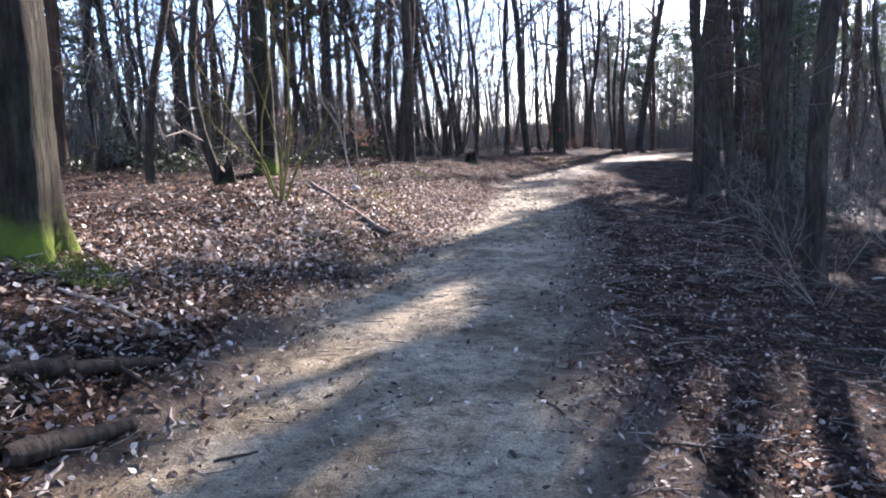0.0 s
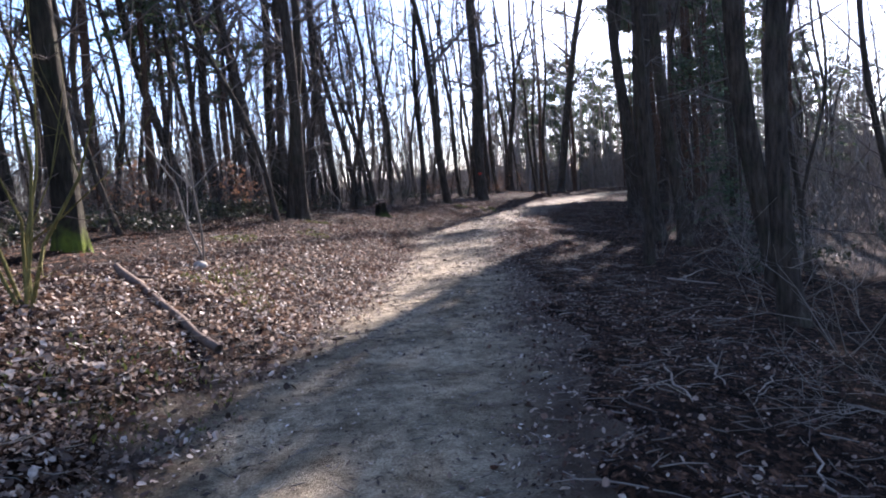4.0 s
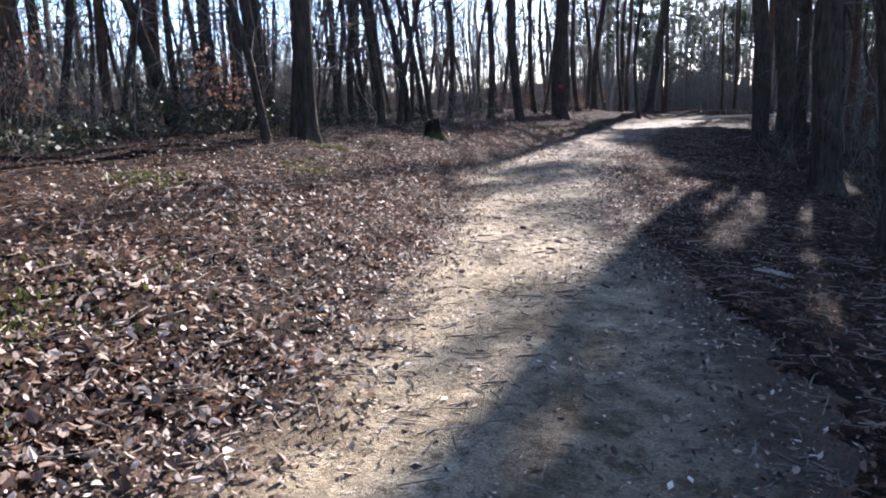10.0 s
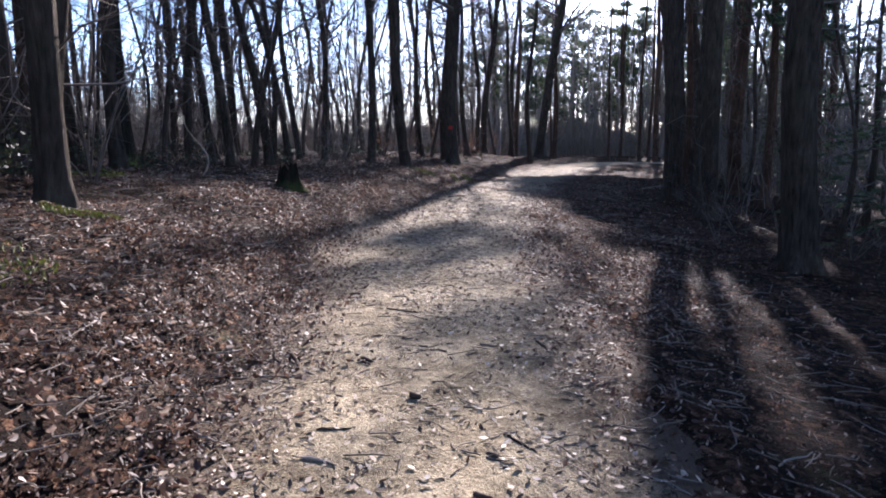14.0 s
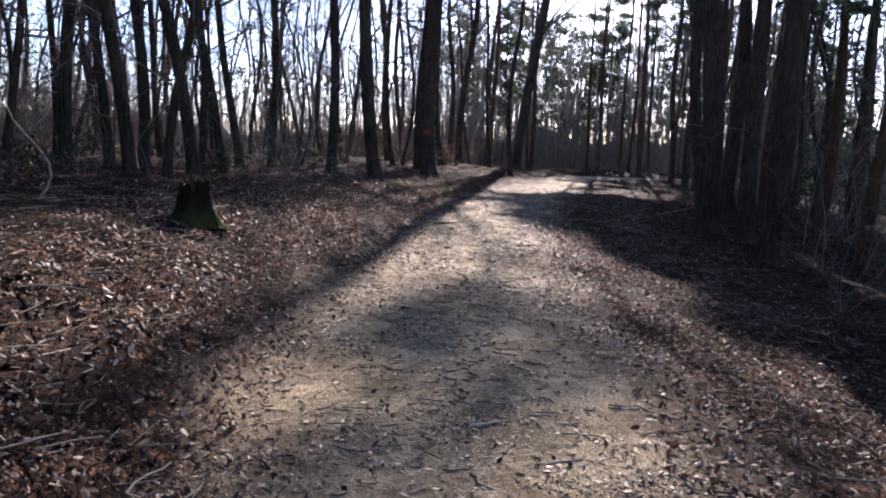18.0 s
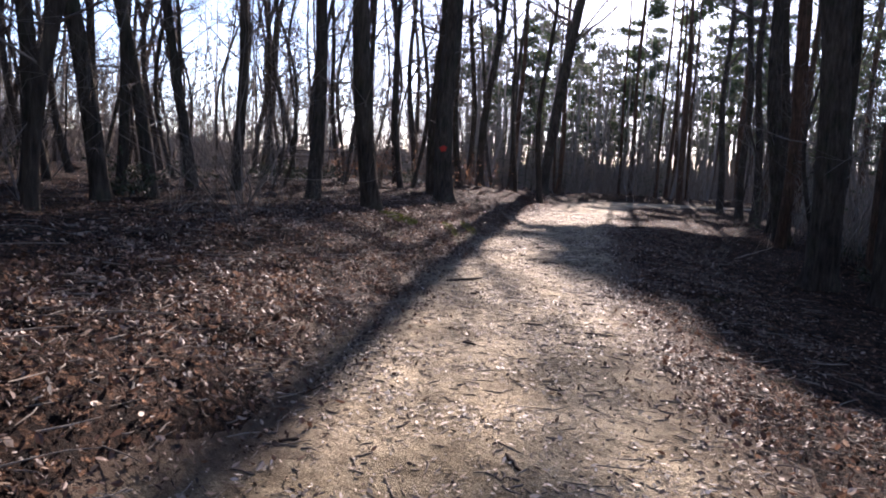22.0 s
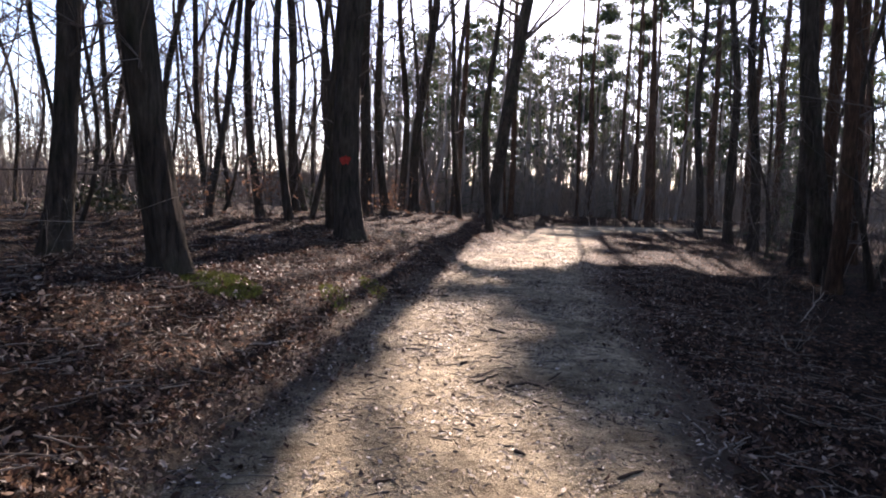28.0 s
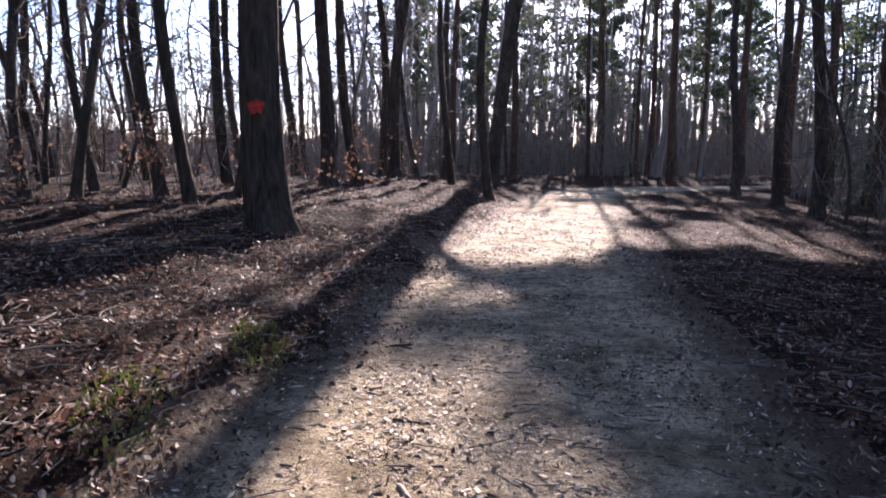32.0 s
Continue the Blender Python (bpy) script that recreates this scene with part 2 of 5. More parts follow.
def path_material():
    m, n, links, b = material("trodden sandy earth", 0.95)
    tc = n.new("ShaderNodeTexCoord").outputs["Object"]
    grain = noise_node(n, links, tc, 60.0, 6.0, 0.7)
    wear = noise_node(n, links, tc, 1.1, 6.0)
    r = ramp(n, [(0.3, (0.135, 0.11, 0.072)), (0.5, (0.31, 0.266, 0.18)), (0.7, (0.5, 0.436, 0.305))])
    links.new(grain.outputs["Fac"], r.inputs[0])
    wr = ramp(n, [(0.36, (0.5, 0.47, 0.43)), (0.6, (1.15, 1.12, 1.1))])
    links.new(wear.outputs["Fac"], wr.inputs[0])
    c = mix(n, links, 1.0, r.outputs[0], wr.outputs[0], "MULTIPLY")
    mottle = noise_node(n, links, tc, 6.5, 9.0, 0.78)
    mr = ramp(n, [(0.36, (0.38, 0.35, 0.32)), (0.5, (0.9, 0.88, 0.86)), (0.64, (1.25, 1.23, 1.2))])
    links.new(mottle.outputs["Fac"], mr.inputs[0])
    c = mix(n, links, 1.0, c, mr.outputs[0], "MULTIPLY")
    at = n.new("ShaderNodeAttribute")
    at.attribute_name = "verge"
    creep = noise_node(n, links, tc, 5.0, 6.0, 0.7)
    ed = n.new("ShaderNodeMath")
    links.new(at.outputs["Fac"], ed.inputs[0])
    links.new(creep.outputs["Fac"], ed.inputs[1])
    er = ramp(n, [(0.5, (0, 0, 0)), (0.95, (0.9, 0.9, 0.9))])
    half = n.new("ShaderNodeMath")
    half.operation = "MULTIPLY"
    half.inputs[1].default_value = 0.8
    links.new(ed.outputs[0], half.inputs[0])
    links.new(half.outputs[0], er.inputs[0])
    c = mix(n, links, er.outputs[0], c, (0.062, 0.043, 0.031))
    crumbs = noise_node(n, links, tc, 14.0, 5.0, 0.7)
    cr = ramp(n, [(0.58, (0, 0, 0)), (0.7, (0.7, 0.7, 0.7))])
    links.new(crumbs.outputs["Fac"], cr.inputs[0])
    c = mix(n, links, cr.outputs[0], c, (0.13, 0.085, 0.055))
    links.new(c, b.inputs["Base Color"])
    ad = n.new("ShaderNodeMath")
    links.new(grain.outputs["Fac"], ad.inputs[0])
    links.new(crumbs.outputs["Fac"], ad.inputs[1])
    bump(n, links, b, ad.outputs[0], 1.0, 0.03)
    return m


GROUND, PATH = ground_material(), path_material()
MOSS = leaf_material("moss", [(0.0, (0.05, 0.065, 0.014)), (1.0, (0.17, 0.19, 0.035))], 0.15)


def plain(name, color, rough=0.9):
    m, n, links, b = material(name, rough)
    tc = n.new("ShaderNodeTexCoord").outputs["Object"]
    v = noise_node(n, links, tc, 22.0, 6.0)
    r = ramp(n, [(0.3, tuple(c * 0.55 for c in color)), (0.7, tuple(c * 1.2 for c in color))])
    links.new(v.outputs["Fac"], r.inputs[0])
    links.new(r.outputs[0], b.inputs["Base Color"])
    bump(n, links, b, v.outputs["Fac"], 0.6, 0.01)
    return m


WOOD_PALE = plain("weathered wood", (0.33, 0.27, 0.21))
WOOD_DARK = plain("rotten wood", (0.06, 0.043, 0.031))
WOOD_LOG = plain("grey-brown dead wood", (0.14, 0.103, 0.078))
RIDGE = plain("distant wood", (0.17, 0.15, 0.12), 1.0)
STONE = plain("pale stone", (0.3, 0.27, 0.22))
RED_PAINT = plain("red paint mark", (0.38, 0.045, 0.03))


# ---- the lie of the land ----
WAY_Y = [-40, 0, 12, 18, 22, 26, 30, 34, 38, 42, 46, 50, 58, 61, 63.5, 65.5, 67, 68, 70, 80]
WAY_X = [0.75, 0.85, 0.95, 0.98, 1.05, 1.3, 1.9, 2.48, 3.4, 4.5, 5.75, 7.0, 9.6, 10.9, 12.7, 15.5, 19.5, 24.0, 36.0, 100.0]
HALF = 1.4
FINE_Y = np.arange(-40, 80.01, 0.25)
FINE_X = np.interp(FINE_Y, WAY_Y, WAY_X)
for _ in range(6):
    FINE_X[1:-1] = (FINE_X[:-2] + 2 * FINE_X[1:-1] + FINE_X[2:]) / 4
SLANT = np.sqrt(1 + np.gradient(FINE_X, FINE_Y) ** 2)


def way(y):
    return np.interp(y, FINE_Y, FINE_X)


def across(x, y):
    """Signed metres from the middle of the way."""
    return (x - way(y)) / np.interp(y, FINE_Y, SLANT)


def grain2(x, y, k=0):
    """Smooth random heights between -1 and 1 on a unit lattice."""
    x, y = np.asarray(x, float) + 31.7 * k, np.asarray(y, float) - 17.3 * k
    xi, yi = np.floor(x), np.floor(y)
    fx, fy = x - xi, y - yi
    fx, fy = fx * fx * (3 - 2 * fx), fy * fy * (3 - 2 * fy)

    def dot(a, c):
        q = np.sin(a * 127.1 + c * 311.7) * 43758.5453
        return 2 * (q - np.floor(q)) - 1

    lo = dot(xi, yi) * (1 - fx) + dot(xi + 1, yi) * fx
    hi = dot(xi, yi + 1) * (1 - fx) + dot(xi + 1, yi + 1) * fx
    return lo * (1 - fy) + hi * fy


def wobble(x, y):
    """Small uneven ground."""
    return 0.07 * grain2(x / 1.9, y / 1.9) + 0.035 * grain2(x / 0.8, y / 0.8, 1)


def rise(x, y):
    """Height of the ground: a bank beside the way on one hand, a gentle fall on the other."""
    q = across(x, y)
    u, w = np.maximum(-q - HALF, 0), np.maximum(q - HALF, 0)
    left = np.interp(y, [24, 31, 56, 66, 80], [1.05, 0.85, 0.8, 0.35, 0.1])
    k = np.clip(1 - (y - 34) / 14 * 0.75, 0.25, 1)
    z = left * (1 - np.exp(-u / 1.6)) - 0.8 * k * (1 - np.exp(-w / 4))
    off = np.clip((u + w) / 0.8, 0, 1)
    return z + off * wobble(x, y) - 0.012 * np.maximum(y - 75, 0) - 0.01 * np.maximum(np.abs(x) - 60, 0) * (np.abs(x) < 400)


# ---- mesh helpers ----
def mesh_object(name, verts, faces, mat, parent=None, label="", smooth=True):
    """verts (n,3); faces (m,4) or (m,3), whole numbers."""
    verts, faces = np.asarray(verts, np.float32), np.asarray(faces, np.int32)
    me = bpy.data.meshes.new(name)
    k = faces.shape[1]
    me.vertices.add(len(verts))
    me.vertices.foreach_set("co", verts.ravel())
    me.loops.add(faces.size)
    me.loops.foreach_set("vertex_index", faces.ravel())
    me.polygons.add(len(faces))
    me.polygons.foreach_set("loop_start", np.arange(0, faces.size, k, dtype=np.int32))
    me.polygons.foreach_set("use_smooth", np.full(len(faces), smooth))
    me.update(calc_edges=True)
    me.materials.append(mat)
    ob = new(name, me)
    if parent:
        ob.parent = parent
    if label:
        tagged(ob, label)
    return ob


class Geo:
    """Collects tubes and leaves as quads."""

    def __init__(self):
        self.v, self.f, self.n = [], [], 0

    def add(self, v, f):
        self.v.append(v)
        self.f.append(f + self.n)
        self.n += len(v)

    def tube(self, pts, rad, sides=6, lobes=None):
        pts, rad = np.asarray(pts, float), np.asarray(rad, float)
        m = len(pts)
        d = np.gradient(pts, axis=0)
        d /= np.linalg.norm(d, axis=1)[:, None] + 1e-9
        ref = np.array([1.0, 0, 0]) if abs(d[0, 0]) < 0.8 else np.array([0, 1.0, 0])
        a = np.cross(d, ref)
        a /= np.linalg.norm(a, axis=1)[:, None] + 1e-9
        b = np.cross(d, a)
        ang = np.arange(sides) * 2 * np.pi / sides
        r = rad[:, None] * (np.ones(sides) if lobes is None else lobes)
        ring = pts[:, None] + r[..., None] * (np.cos(ang)[None, :, None] * a[:, None] + np.sin(ang)[None, :, None] * b[:, None])
        i = np.arange(sides)
        j = (i + 1) % sides
        base = (np.arange(m - 1) * sides)[:, None]
        f = np.stack([base + i, base + j, base + sides + j, base + sides + i], -1).reshape(-1, 4)
        self.add(ring.reshape(-1, 3), f)

    def build(self, name, mat, parent=None, label="", smooth=True):
        return mesh_object(name, np.concatenate(self.v), np.concatenate(self.f), mat, parent, label, smooth)


def blades(geo, at, normal, along, length, width, curl=0.0):
    """Many folded leaves at once: each a strip of two quads. Arrays of places, normals, directions and sizes."""
    side = np.cross(normal, along)
    side /= np.linalg.norm(side, axis=1)[:, None] + 1e-9
    L, W = length[:, None], width[:, None]
    c = np.asarray(curl)[:, None] if np.ndim(curl) else curl
    p0 = at - along * L / 2
    p1 = at + along * L / 2 + normal * c * L
    mid = at + normal * c * L * 0.25
    l = mid + side * W / 2 + normal * W * 0.22
    r = mid - side * W / 2 + normal * W * 0.22
    v = np.stack([p0, l, p1, r, mid], 1).reshape(-1, 3)
    k = (np.arange(len(at)) * 5)[:, None]
    f = np.concatenate([k + np.array([0, 4, 2, 1]), k + np.array([0, 3, 2, 4])])
    geo.add(v, f)


def flakes(geo, at, al, nr, ln, broad, curl=None, skew=None):
    """Small slips, one quad each; curl lifts their tips, skew shifts their widest place."""
    sd = np.cross(al, nr)
    sd = sd / (np.linalg.norm(sd, axis=1)[:, None] + 1e-9) * (ln * broad)[:, None] / 2
    al = al * ln[:, None] / 2
    up = 0.0 if curl is None else nr * (ln * curl)[:, None]
    mv = 0.0 if skew is None else al * skew[:, None]
    geo.add(np.stack([at - al + up, at + sd + mv, at + al + up, at - sd - mv * 0.6], 1).reshape(-1, 3), (np.arange(len(at)) * 4)[:, None] + np.arange(4))


def ovals(geo, at, al, nr, ln, broad, curl, skew):
    """Curled leaves, two quads each, folded along the midrib."""
    sd = np.cross(al, nr)
    sd = sd / (np.linalg.norm(sd, axis=1)[:, None] + 1e-9) * (ln * broad)[:, None] / 2
    lift = nr * (ln * curl)[:, None]
    fold = nr * (ln * broad * 0.3)[:, None] * np.sign(curl)[:, None]
    al = al * ln[:, None] / 2
    a, b = (0.45 + 0.2 * skew)[:, None], (0.35 - 0.2 * skew)[:, None]
    v = np.stack([at - al + lift, at - al * a + sd + fold, at + al * b + sd * 0.85 + fold + lift * 0.3, at + al + lift, at + al * b - sd * 0.9 + fold, at - al * a - sd + fold + lift * 0.3], 1)
    k = (np.arange(len(at)) * 6)[:, None]
    geo.add(v.reshape(-1, 3), np.concatenate([k + np.array([0, 1, 2, 3]), k + np.array([0, 3, 4, 5])]))


def unit(v):
    v = np.asarray(v, float)
    return v / (np.linalg.norm(v) + 1e-9)


# ---- trees ----
def bough(geo, rng, start, way0, length, r0, depth, lift=0.25, wander=0.35, many=(5, 4), thin=0.004):
    """A limb with its side branches and twigs."""
    n = min(max(4, int(length / 0.5)), 8) if depth > 1 else (4 if depth else 3)
    p, d, pts = np.array(start, float), unit(way0), []
    for k in range(n):
        pts.append(p.copy())
        d = unit(d + rng.normal(0, wander, 3) * 0.35 + np.array([0, 0, lift]) * 0.22)
        p = p + d * length / (n - 1)
    pts = np.array(pts)
    rad = np.maximum(r0 * (1 - np.linspace(0, 1, n)) ** 0.8, thin)
    geo.tube(pts, rad, 6 if r0 > 0.04 else (4 if r0 > 0.012 else 3))
    if depth <= 0:
        return
    for _ in range(many[0] if depth > 1 else many[1]):
        k = int(rng.integers(1, n - 1))
        main = unit(pts[min(k + 1, n - 1)] - pts[k - 1])
        out = unit(main + unit(rng.normal(0, 1, 3)) * 1.0)
        bough(geo, rng, pts[k], out, length * rng.uniform(0.35, 0.62) * (1 - 0.35 * k / n), max(rad[k] * 0.6, thin), depth - 1, lift, wander, many, thin)


def trunk_line(rng, h, d, lx, ly, bend=0.25, n=22):
    s = np.linspace(0, 1, n) ** 1.25
    z = -0.2 + s * (h + 0.2)
    ph = rng.uniform(0, 6.3, 4)
    bx = bend * (np.sin(s * 5 + ph[0]) - np.sin(ph[0])) * 0.5 + bend * 0.3 * (np.sin(s * 13 + ph[1]) - np.sin(ph[1]))
    by = bend * (np.sin(s * 4.4 + ph[2]) - np.sin(ph[2])) * 0.5 + bend * 0.3 * (np.sin(s * 11 + ph[3]) - np.sin(ph[3]))
    pts = np.stack([lx * z + bx, ly * z + by, z], 1)
    r = d / 2 * np.clip(1 - 0.72 * (z / h), 0.05, 1.1) * (1 + 0.55 * np.exp(-np.maximum(z + 0.2, 0) / 0.3)) * (1 + rng.normal(0, 0.02, n))
    r[-1] = 0.012
    return pts, r


def tree(x, y, d, h=19.0, lx=0.0, ly=0.0, seed=1, bark=None, label="", low=0.4, limbs=13, spread=0.22, moss=False, forks=(), bend=0.4, snags=7, depth=2, many=(4, 4), thin=0.004, spray=260, sweep=0.0):
    """A bare broadleaf tree: trunk, branches, and the trunks that fork off it (height, lean x, lean y, share of the girth)."""
    rng = np.random.default_rng(seed)
    ob = new("tree")
    ob.location = (x, y, float(rise(x, y)))
    tagged(ob, label or "bare broadleaf tree with dark furrowed bark in leaf litter", "tree")
    pts, r = trunk_line(rng, h, d, lx, ly, bend)
    pts[:, 0] += sweep * (np.maximum(pts[:, 2], 0) / 10) ** 2
    trunk_z = pts[:, 2].copy()
    sides = 40 if d > 0.25 else (14 if d > 0.14 else 9)
    turn = np.arange(sides) * 2 * np.pi / sides
    lob = 1 + 0.07 * np.cos(turn * 3 + rng.uniform(0, 6)) + 0.03 * np.cos(turn * 5 + rng.uniform(0, 6))
    g = Geo()
    if sides == 40:
        # plates of bark between furrows that wander as they climb
        zz = np.concatenate([np.linspace(-0.2, 0.9, 8), np.arange(1.1, min(h * 0.6, 11.0), 0.28), np.linspace(min(h * 0.6, 11.0), h, 9)])
        pts = np.stack([np.interp(zz, pts[:, 2], pts[:, q]) for q in range(3)], 1)
        r = np.interp(zz, trunk_z, r)
        plate = 0.05 * np.abs(grain2(turn[None] * 4.5 + 0.5 * np.sin(zz * 1.3)[:, None], zz[:, None] * 1.4, seed)) + 0.022 * grain2(turn[None] * 9, zz[:, None] * 2.6, seed + 1)
        flare = 0.16 * np.exp(-np.maximum(zz, 0) / 0.22)[:, None] * np.cos(turn[None] * 5 + seed)
        lob = lob[None] + plate * 1.4 + flare - 0.09
    g.tube(pts, r, sides, lob)
    stems = [(pts, r)]
    for fz, fx, fy, share in forks:
        k = int(np.argmin(np.abs(pts[:, 2] - fz)))
        n = 12
        s = np.linspace(0, 1, n)
        fh = (h - fz) * (0.35 if share < 0.5 else 1.0)
        fp = pts[k] + np.stack([fx * fh * s + 0.25 * np.sin(s * 6 + seed) * s + sweep * (fh * s / 10) ** 2, fy * fh * s, fh * s], 1)
        fr = np.maximum(r[k] * share * (1 - 0.85 * s), 0.01)
        g.tube(fp, fr, 10)
        stems.append((fp, fr))
    g.build("trunk", bark or BARK, ob)
    b = Geo()
    for sp, sr in stems:
        zz = sp[:, 2]
        for i in range(limbs if len(stems) == 1 else max(5, limbs // len(stems) + 1)):
            z = h * (low + (0.97 - low) * ((i + rng.uniform(0, 1)) / limbs))
            z = min(max(z, zz[1]), zz[-2])
            c = np.array([np.interp(z, zz, sp[:, q]) for q in range(3)])
            rr = float(np.interp(z, zz, sr))
            a = rng.uniform(0, 6.283)
            bough(b, rng, c, (math.cos(a), math.sin(a), rng.uniform(0.25, 0.9)), h * spread * rng.uniform(0.55, 1.1) * (1.15 - 0.6 * z / h), rr * rng.uniform(0.35, 0.6), depth, many=many, thin=thin)
    for _ in range(snags):
        z = h * rng.uniform(0.06, low + 0.05)
        c = np.array([np.interp(z, pts[:, 2], pts[:, q]) for q in range(3)])
        a = rng.uniform(0, 6.283)
        bough(b, rng, c, (math.cos(a), math.sin(a), rng.uniform(-0.1, 0.75)), rng.uniform(0.6, 2.6), 0.016, 1, 0.15, 0.6, (3, 4), 0.0035)
    # the finest twigs, as slips along the boughs
    host = np.concatenate(b.v)
    host = host[host[:, 2] > 0.3 * h]
    host = host[rng.integers(0, len(host), spray)]
    al = rng.normal(0, 0.6, (spray, 3)) + [0, 0, 0.5]
    al /= np.linalg.norm(al, axis=1)[:, None]
    ln = rng.uniform(0.4, 1.1, spray)
    flakes(b, host + al * ln[:, None] / 2, al, rng.normal(0, 1, (spray, 3)), ln, rng.uniform(0.012, 0.022, spray) / ln)
    tagged(b.build("crown", TWIG, ob, "bare crown of fine dark twigs"), kind="stuff")
    return ob


def pine(x, y, d, h=20.0, seed=1, lx=0.0, ly=0.0, low=0.5, tufts=900, spread=2.6, label="", top=0.98, boughs=26, leaf=1.0):
    """A conifer: trunk, whorls of boughs and a crown of needle tufts."""
    rng = np.random.default_rng(seed)
    ob = new("conifer")
    ob.location = (x, y, float(rise(x, y)))
    tagged(ob, label or "tall pine with reddish bark and a ragged green crown", "tree")
    pts, r = trunk_line(rng, h, d, lx, ly, 0.18)
    g = Geo()
    g.tube(pts, r * (0.55 if y > 70 else 1.0), 12)
    g.build("trunk", BARK_PINE, ob)
    b, c = Geo(), Geo()
    tips = []
    for i in range(boughs):
        s = (i + rng.uniform(0, 1)) / boughs
        z = h * (low + (top - low) * s)
        at = np.array([np.interp(z, pts[:, 2], pts[:, q]) for q in range(3)])
        a = rng.uniform(0, 6.283)
        ln = spread * (1.0 - 0.6 * abs(2 * s - 0.8)) * rng.uniform(0.6, 1.15)
        dirn = unit((math.cos(a), math.sin(a), rng.uniform(-0.05, 0.45)))
        m = 5
        bp = at + dirn * np.linspace(0, ln, m)[:, None] + np.stack([0 * np.arange(m), 0 * np.arange(m), 0.12 * ln * np.linspace(0, 1, m) ** 2], 1)
        b.tube(bp, np.linspace(0.035, 0.008, m), 4)
        for k in range(int(tufts / boughs)):
            t = rng.uniform(0.3, 1.05)
            tips.append(at + dirn * ln * t + rng.normal(0, 0.16 + 0.16 * t, 3) * np.array([1, 1, 0.55]))
    for k in range(5):
        z = h * rng.uniform(0.12, low)
        at = np.array([np.interp(z, pts[:, 2], pts[:, q]) for q in range(3)])
        a = rng.uniform(0, 6.283)
        bough(b, rng, at, (math.cos(a), math.sin(a), 0.05), rng.uniform(0.8, 2.0), 0.015, 1, 0.0, 0.4, (3, 3), 0.004)
    tips = np.array(tips)
    for _ in range(3):
        nrm = rng.normal(0, 1, tips.shape)
        nrm /= np.linalg.norm(nrm, axis=1)[:, None]
        al = np.cross(nrm, rng.normal(0, 1, tips.shape))
        al /= np.linalg.norm(al, axis=1)[:, None]
        flakes(c, tips + rng.normal(0, 0.07, tips.shape), al, nrm, leaf * rng.uniform(0.16, 0.34, len(tips)), rng.uniform(0.16, 0.32, len(tips)))
    tagged(b.build("branchwork", TWIG, ob), kind="stuff")
    tagged(c.build("crown", NEEDLE, ob, "tufts of dark green needles", False), kind="stuff")
    return ob


# ---- ground and way ----
def spaced(lo, hi, step, reach):
    mid = np.arange(lo, hi + step / 2, step)
    k = step * 1.9 ** np.arange(1, 40)
    k = np.cumsum(k)
    k = k[k < reach]
    return np.concatenate([lo - k[::-1], mid, hi + k])


def sheet(name, xs, ys, mat, height):
    X, Y = np.meshgrid(xs, ys)
    Z = height(X, Y)
    nx, ny = len(xs), len(ys)
    i = np.arange(ny - 1)[:, None] * nx + np.arange(nx - 1)[None]
    f = np.stack([i, i + 1, i + nx + 1, i + nx], -1).reshape(-1, 4)
    return mesh_object(name, np.stack([X, Y, Z], -1).reshape(-1, 3), f, mat)


def edge(y, k):
    """How far the litter of one side has crept in or drawn back."""
    return 0.17 * grain2(y / 1.6, 0.0 * y, k) + 0.10 * grain2(y / 0.55, 0.0 * y, k + 1)


def off_way(x, y):
    """Metres outside the trodden way; negative on it."""
    s = across(x, y)
    wide_l = np.interp(y, [6, 10, 14, 20, 24, 44], [1.6, 1.42, 1.22, 1.25, 1.62, 1.55])
    wide_r = np.interp(y, [5, 15, 22, 30, 36, 41], [1.28, 1.34, 1.36, 1.5, 1.66, 1.85])
    return np.where(s < 0, -s - wide_l - edge(y, 3), s - wide_r - edge(y, 7))


def rim(x, y):
    """Metres outside the worn earth, which fades out beyond the trodden way."""
    return off_way(x, y) - np.where(across(x, y) > 0, 0.32, 0.14) + 0.16 * grain2(x / 0.45, y / 0.45, 16) + 0.08 * grain2(x / 0.17, y / 0.17, 9)


def ground_height(x, y):
    o = rim(x, y)
    inside = np.clip(-o / 0.25, 0, 1)
    litter = 0.034 * grain2(x / 0.35, y / 0.35, 2) + 0.05 * np.abs(grain2(x / 0.9, y / 0.9, 6)) - 0.02
    near = (np.abs(across(x, y)) < 14) & (y < 75)
    return rise(x, y) + np.where(near, litter * (1 - inside), 0) - 0.07 * inside


ground = tagged(sheet("ground", spaced(-9, 14, 0.13, 1500), spaced(-5, 70, 0.16, 1500), GROUND, ground_height), "woodland floor of brown leaf mould, falling from a low bank", "ground", kind="structure")

ys, s = np.concatenate([np.arange(-12, 60, 0.12), np.arange(60, 68.5, 0.04)]), np.linspace(-2.3, 2.8, 40)
turn = np.gradient(way(ys), ys)
PX = way(ys)[:, None] + (s[None] / np.sqrt(1 + turn ** 2)[:, None])
PY = ys[:, None] - s[None] * (turn / np.sqrt(1 + turn ** 2))[:, None]


def way_height(x, y):
    q = np.abs(across(x, y))
    return rise(x, y) - 0.03 - 0.02 * np.clip(q - 1.2, 0, 1) + 0.014 * grain2(x / 0.9, y / 1.3, 4) + 0.006 * grain2(x / 0.22, y / 0.22, 5) - 0.015 * np.exp(-((q - 0.75) / 0.25) ** 2)


def surface(x, y):
    """Top of the ground or the way, whichever lies open."""
    return np.maximum(ground_height(x, y), np.where(np.abs(across(x, y) - 0.25) < 2.4, way_height(x, y), -9.0))


